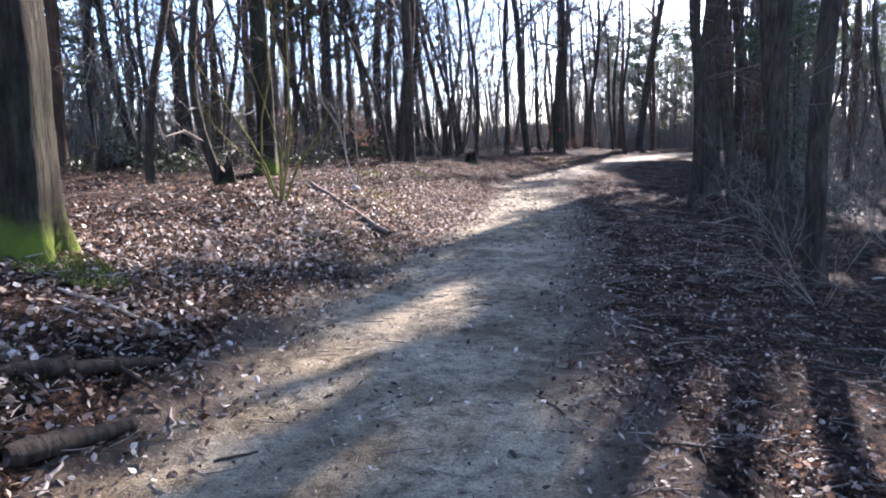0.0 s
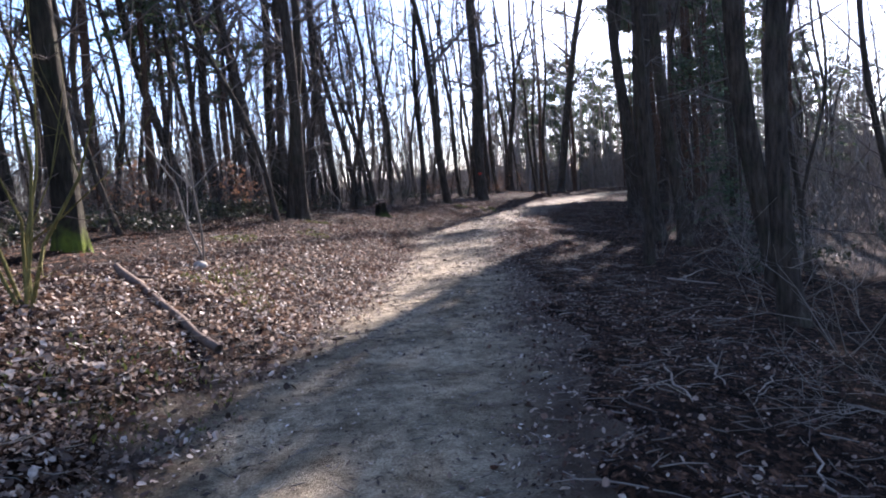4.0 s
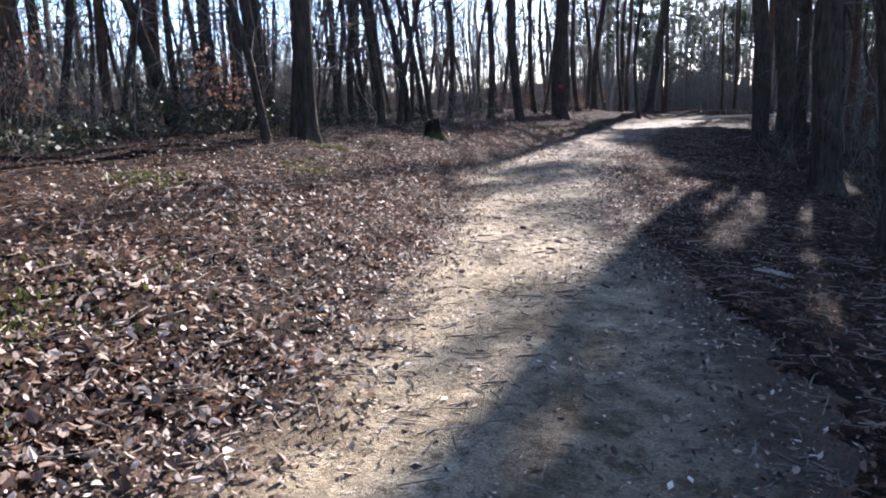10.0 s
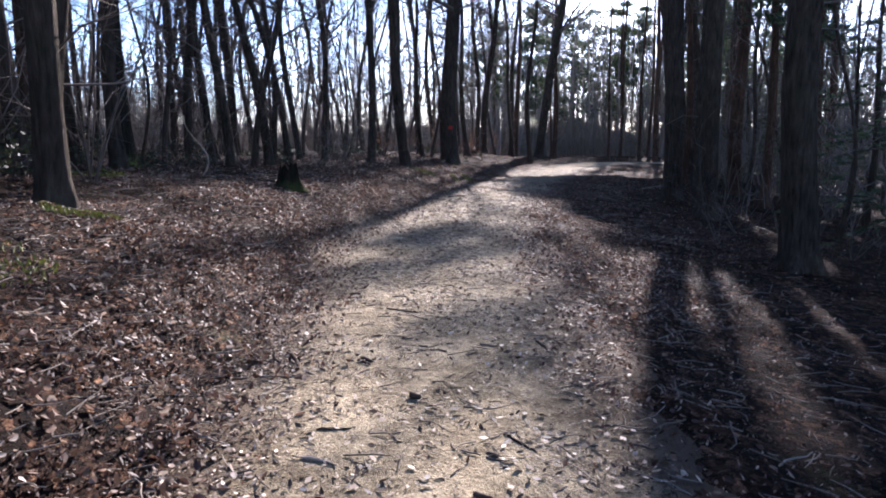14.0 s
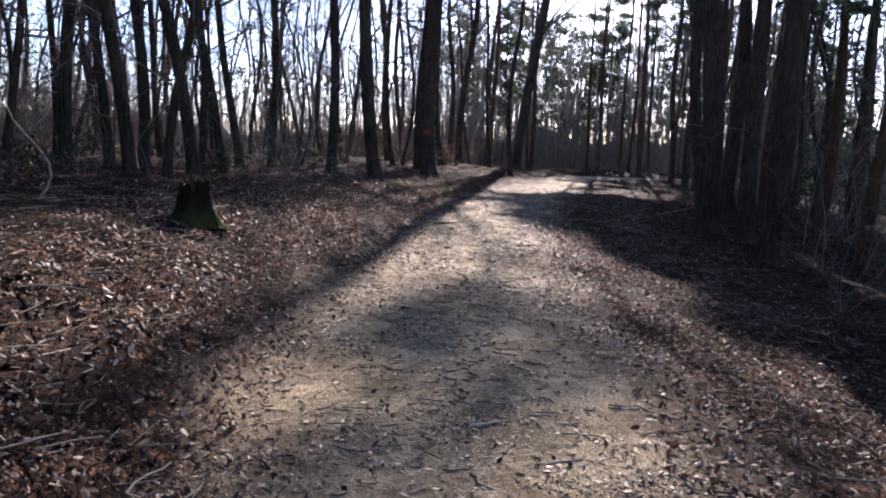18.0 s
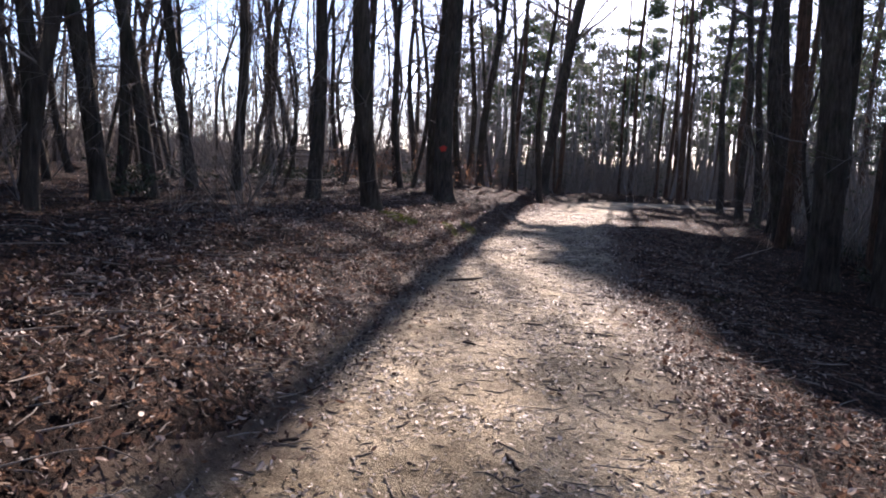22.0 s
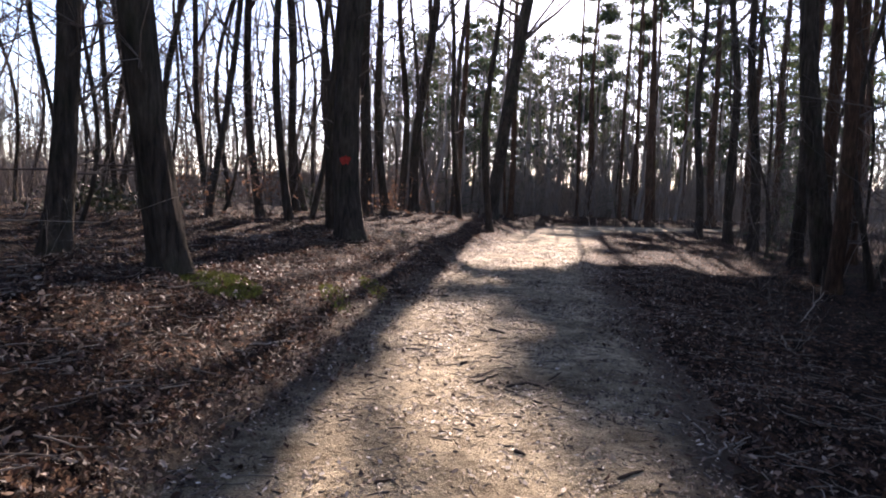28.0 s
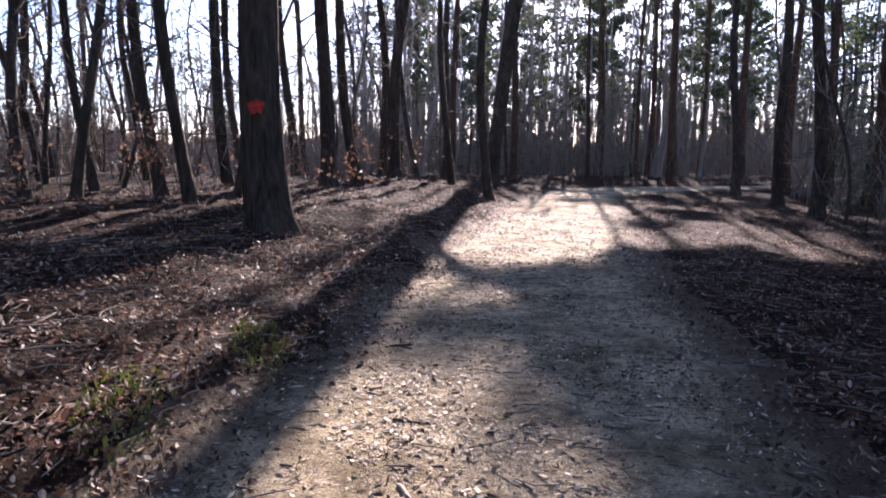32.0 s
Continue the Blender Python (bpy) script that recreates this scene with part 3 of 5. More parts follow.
i = np.arange(len(ys) - 1)[:, None] * 40 + np.arange(39)[None]
f = np.stack([i, i + 1, i + 41, i + 40], -1).reshape(-1, 4)
trodden = tagged(mesh_object("path", np.stack([PX, PY, way_height(PX, PY)], -1).reshape(-1, 3), f, PATH), "sandy grey-brown trodden forest path strewn with crumbs of leaf", "path", kind="structure")
verge = trodden.data.attributes.new("verge", "FLOAT", "POINT")
verge.data.foreach_set("value", np.clip(1 + (off_way(PX, PY) - 0.25) / 1.0, 0, 1).ravel().astype(np.float32))

# a wooded rise far off all round
turns = np.linspace(0, 2 * np.pi, 1441)
rows = []
for lift, reach in ((-3.0, 0), (0.35, 0), (0.7, 1.5), (1.0, 3)):
    top = 6.6 + 1.8 * grain2(turns * 9, 0 * turns, 21) + 1.6 * grain2(turns * 40, 0 * turns, 22) + 1.1 * grain2(turns * 150, 0 * turns, 23)
    far_r = 165 + reach + 8 * grain2(turns * 6, 0 * turns, 24)
    z = np.full_like(turns, lift) if lift < 0 else top * lift - 1.5
    ring = np.stack([5 + far_r * np.cos(turns), 40 + far_r * np.sin(turns), z], 1)
    ring[-1] = ring[0]
    rows.append(ring)
i = np.arange(3)[:, None] * 1441 + np.arange(1440)[None]
tagged(mesh_object("backdrop", np.concatenate(rows), np.stack([i, i + 1, i + 1442, i + 1441], -1).reshape(-1, 4), RIDGE), "distant bare wooded rise", "woods", kind="structure")

# ---- the trees beside the way ----
SPOTS = []


def put(x, y, d, **more):
    SPOTS.append((x, y))
    if x < float(way(y)):
        more = {"low": 0.22, "limbs": 17, **more}
    return tree(x, y, d * 0.88, seed=len(SPOTS) * 7 + 3, **more)


MOSSY = "thick oak with moss on its foot beside the path"
DARK = "tall dark-barked oak in the shade beside the path"
THIN = "slender bare tree in the wood"
# on the bank
put(-2.44, 5.0, 0.60, h=21, bark=BARK_MOSS, label=MOSSY, snags=2)
put(-3.8, 13.4, 0.42, h=20, bark=BARK_MOSS, label=MOSSY, lx=0.02)
put(-3.5, 10.9, 0.17, h=9, label=THIN)
put(-8.6, 19.5, 0.40, h=19, lx=-0.11)
put(-10.5, 20.0, 0.30, h=19, lx=-0.12)
put(-6.5, 27.0, 0.42, h=19, lx=-0.07)
put(-4.6, 28.0, 0.30, h=18)
put(-2.62, 21.7, 0.35, h=20, lx=-0.025, label="dark-barked tree standing on the bank by the path")
put(-3.15, 22.6, 0.28, h=18, lx=0.0)
put(-6.5, 24.7, 0.33, h=18, lx=-0.19, label="leaning bare tree in the wood")
put(-4.5, 24.5, 0.30, h=18, lx=-0.155, label="leaning bare tree in the wood")
put(-4.8, 26.1, 0.22, h=17, lx=-0.15, label="leaning bare tree in the wood")
put(-3.1, 21.0, 0.15, h=11, lx=-0.28, label="thin slanting tree on the bank")
put(-5.6, 30.8, 0.46, h=20, lx=-0.05, bark=BARK_MOSS, label="stout dark tree with a mossy foot")
put(-7.0, 31.5, 0.33, h=19, lx=-0.13)
put(-4.5, 31.8, 0.24, h=18)
put(-3.7, 32.2, 0.25, h=18, lx=-0.10)
put(-4.6, 33.8, 0.22, h=18, lx=-0.02)
put(-4.5, 35.3, 0.26, h=18, lx=-0.02)
put(-3.4, 35.2, 0.30, h=18, lx=-0.135, label="leaning bare tree in the wood")
put(-3.5, 36.1, 0.18, h=17, lx=-0.08)
put(-3.05, 36.2, 0.22, h=17, lx=-0.18, label="leaning bare tree in the wood")
put(-3.2, 39.0, 0.23, h=17, lx=-0.10)
put(-2.5, 39.8, 0.24, h=17, lx=-0.05)
put(-0.85, 38.9, 0.32, h=19, lx=-0.02)
put(0.38, 38.7, 0.42, h=21, lx=-0.078, label="dark oak with a mossy patch at its foot by the path")
RED_TREE = put(2.16, 45.0, 0.61, h=22, lx=-0.035, label="thick dark oak with a red paint mark", limbs=12)
put(1.85, 46.3, 0.36, h=21, lx=-0.02)
put(0.9, 46.5, 0.2, h=17, lx=-0.1)
put(0.7, 51.0, 0.25, h=18, lx=-0.09)
put(2.6, 53.2, 0.42, h=20, low=0.27, limbs=18, lx=-0.03)
put(3.3, 54.2, 0.30, h=19, low=0.27, limbs=18, lx=-0.045)
put(4.4, 57.0, 0.42, h=20, low=0.3, limbs=11, lx=0.02, forks=((8.0, 0.35, 0.1, 0.7), (6.2, -0.12, 0.0, 0.6)), label="oak forking into wide bare limbs")
put(6.3, 58.5, 0.24, h=18, low=0.27, limbs=18, lx=-0.03)
put(9.05, 66.4, 0.74, h=28, low=0.3, limbs=20, lx=0.1, bend=0.1, sweep=0.3, forks=((1.6, 0.115, 0.03, 0.95), (8.6, 0.75, 0.1, 0.28)), label="forked leaning oak at the bend of the path")
# on the falling side
put(4.95, 9.6, 0.31, h=19, snags=8, label=DARK)
put(5.45, 12.9, 0.34, h=19, lx=-0.06, snags=8, label=DARK)
put(6.7, 16.2, 0.42, h=20, lx=-0.09, snags=8, label=DARK)
put(5.1, 18.9, 0.24, h=18, lx=-0.02, snags=8, label=DARK)
put(6.9, 25.6, 0.66, h=22, lx=-0.03, snags=8, label=DARK, limbs=15)
put(7.15, 23.4, 0.42, h=21, lx=-0.04, snags=8, label=DARK)
put(8.5, 33.6, 0.60, h=22, lx=-0.01, snags=8, label=DARK)
put(8.95, 37.65, 0.70, limbs=13, h=22, lx=-0.065, snags=8, label=DARK, low=0.5, forks=((7.5, 0.14, 0.0, 0.7),))
put(9.4, 36.4, 0.48, h=20, lx=-0.02, snags=8, label=DARK)
put(11.3, 41.5, 0.55, h=20, lx=-0.05, snags=8, label=DARK)
put(12.4, 45.5, 0.55, h=20, lx=-0.07, snags=8, label=DARK)
put(13.6, 48.5, 0.4, h=19, lx=-0.05)
put(16.0, 54.5, 0.42, h=19, lx=0.0)
put(17.0, 58.0, 0.42, h=19, lx=-0.02)
put(18.0, 62.5, 0.42, h=19, lx=-0.05)
# conifers: place, girth, height, foot and head of the crown, its reach, tufts
PINES = 0


def pines(rows, **more):
    global PINES
    for px, py, pd, ph, pl, pt, sp, tf in rows:
        SPOTS.append((px, py))
        pine(px, py, pd, ph, seed=500 + PINES, low=pl, top=pt, spread=sp, tufts=tf, **more)
        PINES += 1


# tall ones beyond the bend, added with dense heads above the view to shade the way
pines([(18.9, 81.3, 0.6, 21.7, 0.74, 0.965, 3.2, 6400), (19.2, 73.9, 0.46, 20.7, 0.74, 0.97, 3.2, 5600), (18.2, 68.8, 0.4, 20.0, 0.76, 0.97, 2.0, 2000)], leaf=2.4, boughs=64)
pines([(20.6, 73.6, 0.45, 20.0, 0.74, 0.97, 3.0, 1900), (21.6, 79.2, 0.5, 20.5, 0.75, 0.97, 3.0, 1900)], leaf=2.2)
pines([(24.5, 78.5, 0.45, 20.0, 0.74, 0.97, 3.0, 1500), (25.5, 87.0, 0.45, 21.0, 0.7, 0.97, 3.0, 1300)], leaf=1.8)
# thin crowns above the view, added to half-shade the way
pines([(16.4, 75.6, 0.4, 25.0, 0.88, 0.99, 3.4, 150), (18.2, 73.0, 0.4, 25.2, 0.88, 0.99, 2.8, 90), (17.9, 77.6, 0.42, 25.4, 0.88, 0.99, 2.8, 110)], leaf=2.0)
# added for its shadow on the near way, crown out of view
pines([(12.4, 41.0, 0.5, 17.5, 0.72, 0.96, 2.9, 1600)], leaf=1.7)
# bare trees added so that their twigs half-shade the left bank
for x, y, d, h in ((4.2, 61.0, 0.34, 18.5), (6.6, 62.8, 0.34, 19.5), (1.5, 58.5, 0.32, 18.5), (7.0, 56.0, 0.28, 18.5)):
    put(x, y, d, h=h, low=0.42, limbs=22, many=(5, 5), spray=900)
# sparse high crowns, added to dapple the bank with shade
pines([(7.6, 67.8, 0.34, 22.0, 0.76, 0.97, 2.6, 340), (10.6, 69.0, 0.34, 22.5, 0.8, 0.97, 2.0, 160)], leaf=1.8)
pines([(10.9, 71.8, 0.32, 20.5, 0.76, 0.97, 2.3, 110)], leaf=1.7)
# lower ones farther off
pines([(20.0, 87.0, 0.3, 13, 0.3, 0.98, 2.4, 1000), (16.0, 91.0, 0.3, 14, 0.3, 0.98, 2.4, 1000), (27.5, 79.0, 0.3, 13, 0.25, 0.98, 2.4, 1000), (32.0, 72.0, 0.3, 13, 0.25, 0.98, 2.4, 900), (12.0, 93.0, 0.3, 13, 0.3, 0.98, 2.4, 900), (24.5, 94.0, 0.3, 15, 0.3, 0.98, 2.5, 1000), (36.0, 85.0, 0.3, 15, 0.3, 0.98, 2.5, 900), (29.0, 90.0, 0.3, 14, 0.25, 0.98, 2.5, 1200)], leaf=1.5)
# in the wood on the bank side
pines([(-8.2, 13.4, 0.28, 16, 0.25, 0.98, 2.2, 900), (-11.5, 19.5, 0.3, 17, 0.3, 0.98, 2.3, 900), (-9.9, 24.2, 0.3, 17, 0.4, 0.98, 2.2, 900), (-14.5, 17.0, 0.32, 18, 0.2, 0.98, 2.6, 1000), (-13.0, 29.5, 0.32, 18, 0.35, 0.98, 2.4, 900), (-7.4, 21.4, 0.26, 16, 0.4, 0.98, 2.0, 800), (-10.6, 31.5, 0.3, 18, 0.35, 0.98, 2.4, 900), (-16.5, 24.0, 0.32, 18, 0.3, 0.98, 2.6, 900)], leaf=1.4)
pines([(-6.9, 29.3, 0.22, 13.5, 0.3, 0.98, 1.8, 750), (-8.3, 27.2, 0.24, 15, 0.3, 0.98, 2.0, 800), (-8.8, 31.4, 0.24, 15, 0.32, 0.98, 2.0, 800), (-6.9, 23.0, 0.2, 12.5, 0.38, 0.98, 1.6, 600)], leaf=1.3)
# along the falling side
# high crowns out of view, thickened to shade the falling side
pines([(16.0, 49.6, 0.34, 18.0, 0.68, 0.97, 2.3, 1500), (17.8, 54.6, 0.36, 18.0, 0.68, 0.97, 2.5, 1500), (15.6, 41.4, 0.34, 18.0, 0.7, 0.97, 2.3, 1500), (18.0, 45.0, 0.36, 18.5, 0.68, 0.97, 2.5, 1400), (20.5, 60.5, 0.36, 18.0, 0.68, 0.97, 2.5, 1400), (14.6, 34.6, 0.34, 17.5, 0.7, 0.97, 2.3, 1300)], leaf=1.7)
# those at x 11.5 to 13.5 with high crowns are added shade casters
pines([(22.5, 70.0, 0.42, 19, 0.5, 0.98, 2.4, 1200), (22.0, 65.5, 0.4, 18, 0.45, 0.98, 2.3, 1100), (24.0, 60.0, 0.38, 17, 0.4, 0.98, 2.4, 1000), (13.5, 47.4, 0.34, 17.2, 0.7, 0.97, 1.9, 1800), (11.7, 44.3, 0.3, 17.6, 0.7, 0.97, 2.5, 1900), (11.5, 36.7, 0.28, 17.2, 0.7, 0.97, 2.1, 1300), (11.2, 34.6, 0.3, 12, 0.4, 0.97, 1.9, 1100)], leaf=1.2)
pines([(11.0, 84.0, 0.4, 14, 0.3, 0.98, 2.4, 900), (26.5, 82.0, 0.45, 17, 0.42, 0.98, 2.6, 900), (29.5, 72.0, 0.4, 16, 0.4, 0.98, 2.6, 900), (8.0, 88.0, 0.42, 14, 0.35, 0.98, 2.4, 900), (14.0, 94.0, 0.42, 16, 0.35, 0.98, 2.6, 900)], leaf=1.7)
pines([(22.2, 89.4, 0.5, 18.5, 0.42, 0.98, 3.4, 2600), (26.8, 92.5, 0.45, 17.0, 0.34, 0.98, 3.0, 1800), (18.4, 93.5, 0.42, 15.5, 0.3, 0.98, 2.8, 1700), (31.5, 88.0, 0.45, 16.5, 0.32, 0.98, 3.0, 1800)], leaf=1.4)


def spruce(x, y, h, seed):
    """A young conifer, green to the ground."""
    rng = np.random.default_rng(seed)
    ob = new("conifer")
    ob.location = (x, y, float(rise(x, y)))
    tagged(ob, "young spruce with drooping green boughs in the wood", "tree", "young spruces")
    g, c = Geo(), Geo()
    z = np.linspace(-0.1, h, 10)
    g.tube(np.stack([0.05 * np.sin(z), 0.05 * np.cos(1.3 * z), z], 1), np.linspace(0.012 * h, 0.006, 10), 7)
    g.build("trunk", BARK, ob)
    at, al = [], []
    for i in range(int(h * 6.5)):
        q = rng.uniform(0.06, 1.0)
        a = rng.uniform(0, 6.283)
        ln = (0.25 + 0.22 * h * (1 - q)) * rng.uniform(0.65, 1.1)
        d = unit((math.cos(a), math.sin(a), -0.25 + 0.5 * q))
        for w in np.arange(0.15, ln, 0.13):
            for m in (-1, 1):
                sd = np.array([-d[1], d[0], 0]) * m
                at.append(np.array([0, 0, q * h]) + d * w + sd * 0.07 + np.array([0, 0, -0.12 * w * w / max(ln, 0.5)]) + rng.normal(0, 0.03, 3))
                al.append(unit(sd * 0.9 + d * 0.7 + rng.normal(0, 0.25, 3)))
    at, al = np.array(at), np.array(al)
    nr = np.cross(al, rng.normal(0, 1, al.shape))
    nr /= np.linalg.norm(nr, axis=1)[:, None]
    blades(c, at, nr, al, rng.uniform(0.18, 0.32, len(at)), rng.uniform(0.05, 0.09, len(at)), 0.1)
    tagged(c.build("crown", NEEDLE, ob, "dense green needle boughs", False), kind="stuff")
    return ob


young = [spruce(9.7, 27.2, 9.0, 31), spruce(11.0, 30.6, 8.0, 32), spruce(18.5, 56.0, 7.0, 33)]
rng = np.random.default_rng(8)


def more_spruces(rows):
    for k, (x, y, sc) in enumerate(rows):
        copy_thing(young[k % 3], pose(x, y, float(rise(x, y)), 0, 0, rng.uniform(0, 360)) @ Matrix.Diagonal((sc, sc, sc * rng.uniform(0.9, 1.15), 1)))


more_spruces([(13.6, 38.8, 1.1), (15.5, 43.5, 1.1), (17.5, 48.0, 1.2), (12.0, 18.0, 1.1), (13.4, 49.2, 0.17)])
more_spruces([(15.5, 24.5, 1.2), (21.0, 51.0, 1.2), (19.0, 40.0, 1.2), (21.5, 62.0, 1.1), (8.6, 80.0, 0.9), (10.5, 78.0, 1.1), (12.2, 76.5, 0.7), (6.0, 77.0, 0.8), (15.0, 84.0, 1.2)])
more_spruces([(19.5, 77.0, 0.8), (25.0, 66.0, 1.0), (-14.0, 33.0, 0.8), (-17.0, 24.0, 0.9), (-12.5, 14.5, 0.8), (-9.5, 28.5, 0.45), (-20.0, 40.0, 1.0), (3.5, 84.0, 0.9), (-3.0, 88.0, 1.0)])
more_spruces([(-9.2, 13.6, 0.9), (-11.0, 17.0, 1.1), (-13.2, 20.5, 1.2), (-10.4, 10.6, 1.0), (-15.0, 27.0, 1.2), (-12.0, 23.8, 0.5), (-18.5, 31.0, 1.2), (-8.4, 10.9, 0.5)])

# ---- the wood behind: slender trees, alike ones share their shape ----
protos = []
for k in range(7):
    h = 11 + 1.2 * k
    p = tree(-200 - 6 * k, -200, 0.07 + 0.018 * k, h=h, seed=900 + k, lx=(0.0, -0.06, 0.05, -0.1, 0.03, -0.03, 0.08)[k], bark=BARK_SMOOTH, low=0.16, limbs=11, spread=0.22, snags=7, depth=2, many=(4, 3), bend=0.7, label=THIN)
    tagged(p, group="slender trees of the wood")
    protos.append(p)
rng = np.random.default_rng(5)
placed = [np.array(q) for q in SPOTS]


def free_spots(count, x0, x1, y0, y1, gap_left, gap_right, apart=0.8):
    out, tries = [], 0
    while len(out) < count and tries < count * 40:
        tries += 1
        x, y = rng.uniform(x0, x1), rng.uniform(y0, y1)
        if -gap_left < float(across(x, y)) < gap_right or min(np.hypot(*(q - (x, y))) for q in placed) < apart:
            continue
        placed.append(np.array((x, y)))
        out.append((x, y))
    return out


for x, y in free_spots(95, -17, 3, 14, 55, 5.5, 99) + free_spots(40, -12, 9, 46, 72, 4.5, 99) + free_spots(75, 6, 30, 14, 70, 99, 5.5) + free_spots(12, -12, -4.5, 3, 14, 5.5, 99):
    p = protos[rng.integers(0, len(protos))]
    sc = rng.uniform(0.8, 1.2)
    copy_thing(p, pose(x, y, float(rise(x, y)), rng.normal(0, 2.5), rng.normal(0, 2.5), rng.uniform(0, 360)) @ Matrix.Diagonal((sc, sc, sc, 1)))
for p, (x, y) in zip(protos, free_spots(7, -14, -6, 16, 40, 5.5, 99)):
    p.location = (x, y, float(rise(x, y)))

# the far wood all round, past counting: stems with sparse boughs, and conifers among them
far, green = Geo(), Geo()
# the last batch, behind the start, is unseen and added to block sky light
for x, y in free_spots(230, -60, 14, 55, 140, 8, 99, 0.6) + free_spots(130, -60, -17, 5, 60, 9, 99, 0.6) + free_spots(170, 2, 40, 73, 105, 1, 1, 0.5) + free_spots(170, 8, 80, 90, 150, 1, 1, 0.6) + free_spots(100, 26, 70, 10, 60, 99, 9, 0.6) + free_spots(110, -40, 40, -45, -6, 5, 5, 0.8):
    h, d = rng.uniform(11, 18) if y < 60 else min(rng.uniform(11, 18), 0.42 * (y - 50)), rng.uniform(0.08, 0.26)
    z = float(rise(x, y))
    tl = trunk_line(rng, h, d, rng.normal(0, 0.05), rng.normal(0, 0.05), 0.4, 8)
    far.tube(tl[0] + np.array([x, y, z]), tl[1], 5)
    for _ in range(5):
        q = rng.uniform(0.22, 0.95) * h
        c = np.array([np.interp(q, tl[0][:, 2], tl[0][:, w]) for w in range(3)]) + np.array([x, y, z])
        a = rng.uniform(0, 6.283)
        bough(far, rng, c, (math.cos(a), math.sin(a), 0.7), rng.uniform(1.2, 3.2), 0.03, 1, many=(3, 3), thin=0.009)
# 80 of these stand unseen behind the start, as further sky blockers
for x, y in free_spots(46, 3, 42, 76, 108, 1, 1, 0.6) + free_spots(40, 4, 52, 86, 126, 1, 1, 0.5) + free_spots(70, 2, 80, 100, 150, 1, 1, 0.6) + free_spots(26, -70, 2, 95, 150, 8, 99, 0.6) + free_spots(80, -32, 32, -36, -6, 4, 4, 0.8) + free_spots(26, 30, 60, 10, 80, 99, 9, 0.6) + free_spots(16, -60, -22, 0, 60, 9, 99, 0.6):
    h, z = rng.uniform(9, 19) if y < 60 else min(rng.uniform(9, 19), 0.42 * (y - 52)), float(rise(x, y))
    foot = h * rng.uniform(0.3, 0.6) if rng.uniform() < 0.75 else 0.5
    tiers, n = 11, 320
    ta, tq = rng.uniform(0, 6.283, tiers), rng.uniform(0, 1, tiers)
    tw = (0.4 + 1.7 * np.sin(np.pi * np.clip(tq * 0.7 + 0.3, 0, 1))) * rng.uniform(0.4, 1, tiers)
    k = rng.integers(0, tiers, n)
    at = np.stack([x + tw[k] * np.cos(ta[k]), y + tw[k] * np.sin(ta[k]), z + foot + tq[k] * (h - foot)], 1) + rng.normal(0, 1, (n, 3)) * [0.5, 0.5, 0.28]
    al = np.stack([np.cos(ta[k]), np.sin(ta[k]), 0 * tq[k]], 1) + rng.normal(0, 0.7, (n, 3))
    al /= np.linalg.norm(al, axis=1)[:, None]
    nr = np.cross(al, rng.normal(0, 1, al.shape))
    nr /= np.linalg.norm(nr, axis=1)[:, None]
    flakes(green, at, al, nr, rng.uniform(0.25, 0.6, n), rng.uniform(0.25, 0.4, n))
    far.tube(np.array([[x, y, z - 0.2], [x, y, z + h]]), [0.16, 0.03], 5)
tagged(green.build("far_conifers", NEEDLE_HAZED, smooth=False), "far conifers closing the view, grey-green with painted haze", "woods", kind="stuff")
tagged(far.build("far_woods", TWIG_HAZED), "far bare wood of many grey-brown stems, paled for haze", "woods", kind="stuff")


# ---- undergrowth ----
def shrub(x, y, h, seed, stems=6, mat=None, leafy=0, label="", spread=0.5, name="shrub", fine=(4, 4), green=False, thick=1.0):
    """Thin stems from one foot, with twigs and, on some, dry leaves."""
    rng = np.random.default_rng(seed)
    ob = new(name)
    ob.location = (x, y, float(rise(x, y)) - 0.03)
    tagged(ob, label or "leafless twiggy shrub under the trees", "shrub")
    tips = []
    for i in range(stems):
        a = rng.uniform(0, 6.283)
        g = Geo()
        ln = h * rng.uniform(0.65, 1.1)
        d0 = (math.cos(a) * spread, math.sin(a) * spread, 1.0)
        bough(g, rng, (0.05 * math.cos(a), 0.05 * math.sin(a), 0), d0, ln, (0.006 + 0.004 * h) * 0.45 * thick, 2, 0.1, 0.6, fine, 0.002)
        g.build("stem", mat or TWIG, ob)
        tips.append(np.concatenate(g.v)[::7])
    if leafy:
        tips = np.concatenate(tips)
        tips = tips[rng.integers(0, len(tips), leafy)] + rng.normal(0, 0.05, (leafy, 3))
        tips = tips[tips[:, 2] > 0.1]
        c = Geo()
        nr = rng.normal(0, 1, tips.shape)
        nr /= np.linalg.norm(nr, axis=1)[:, None]
        al = np.cross(nr, rng.normal(0, 1, tips.shape))
        al /= np.linalg.norm(al, axis=1)[:, None]
        flakes(c, tips, al, nr, rng.uniform(0.05, 0.1, len(tips)), rng.uniform(0.45, 0.7, len(tips)))
        tagged(c.build("foliage", GREEN if green else LEAF_DRY, ob, "dull evergreen leaves" if green else "withered copper leaves", False), kind="stuff")
    return ob


PALE = "pale dry brushwood twigs beside the path"
# pale brush among the trunks on the falling side
bush = [shrub(4.6, 8.4, 1.7, 61, 6, TWIG_PALE, label=PALE, spread=0.9), shrub(5.2, 11.2, 2.4, 62, 5, TWIG_PALE, label=PALE, spread=0.8), shrub(6.0, 14.2, 1.6, 63, 6, TWIG_PALE, label=PALE, spread=1.1)]
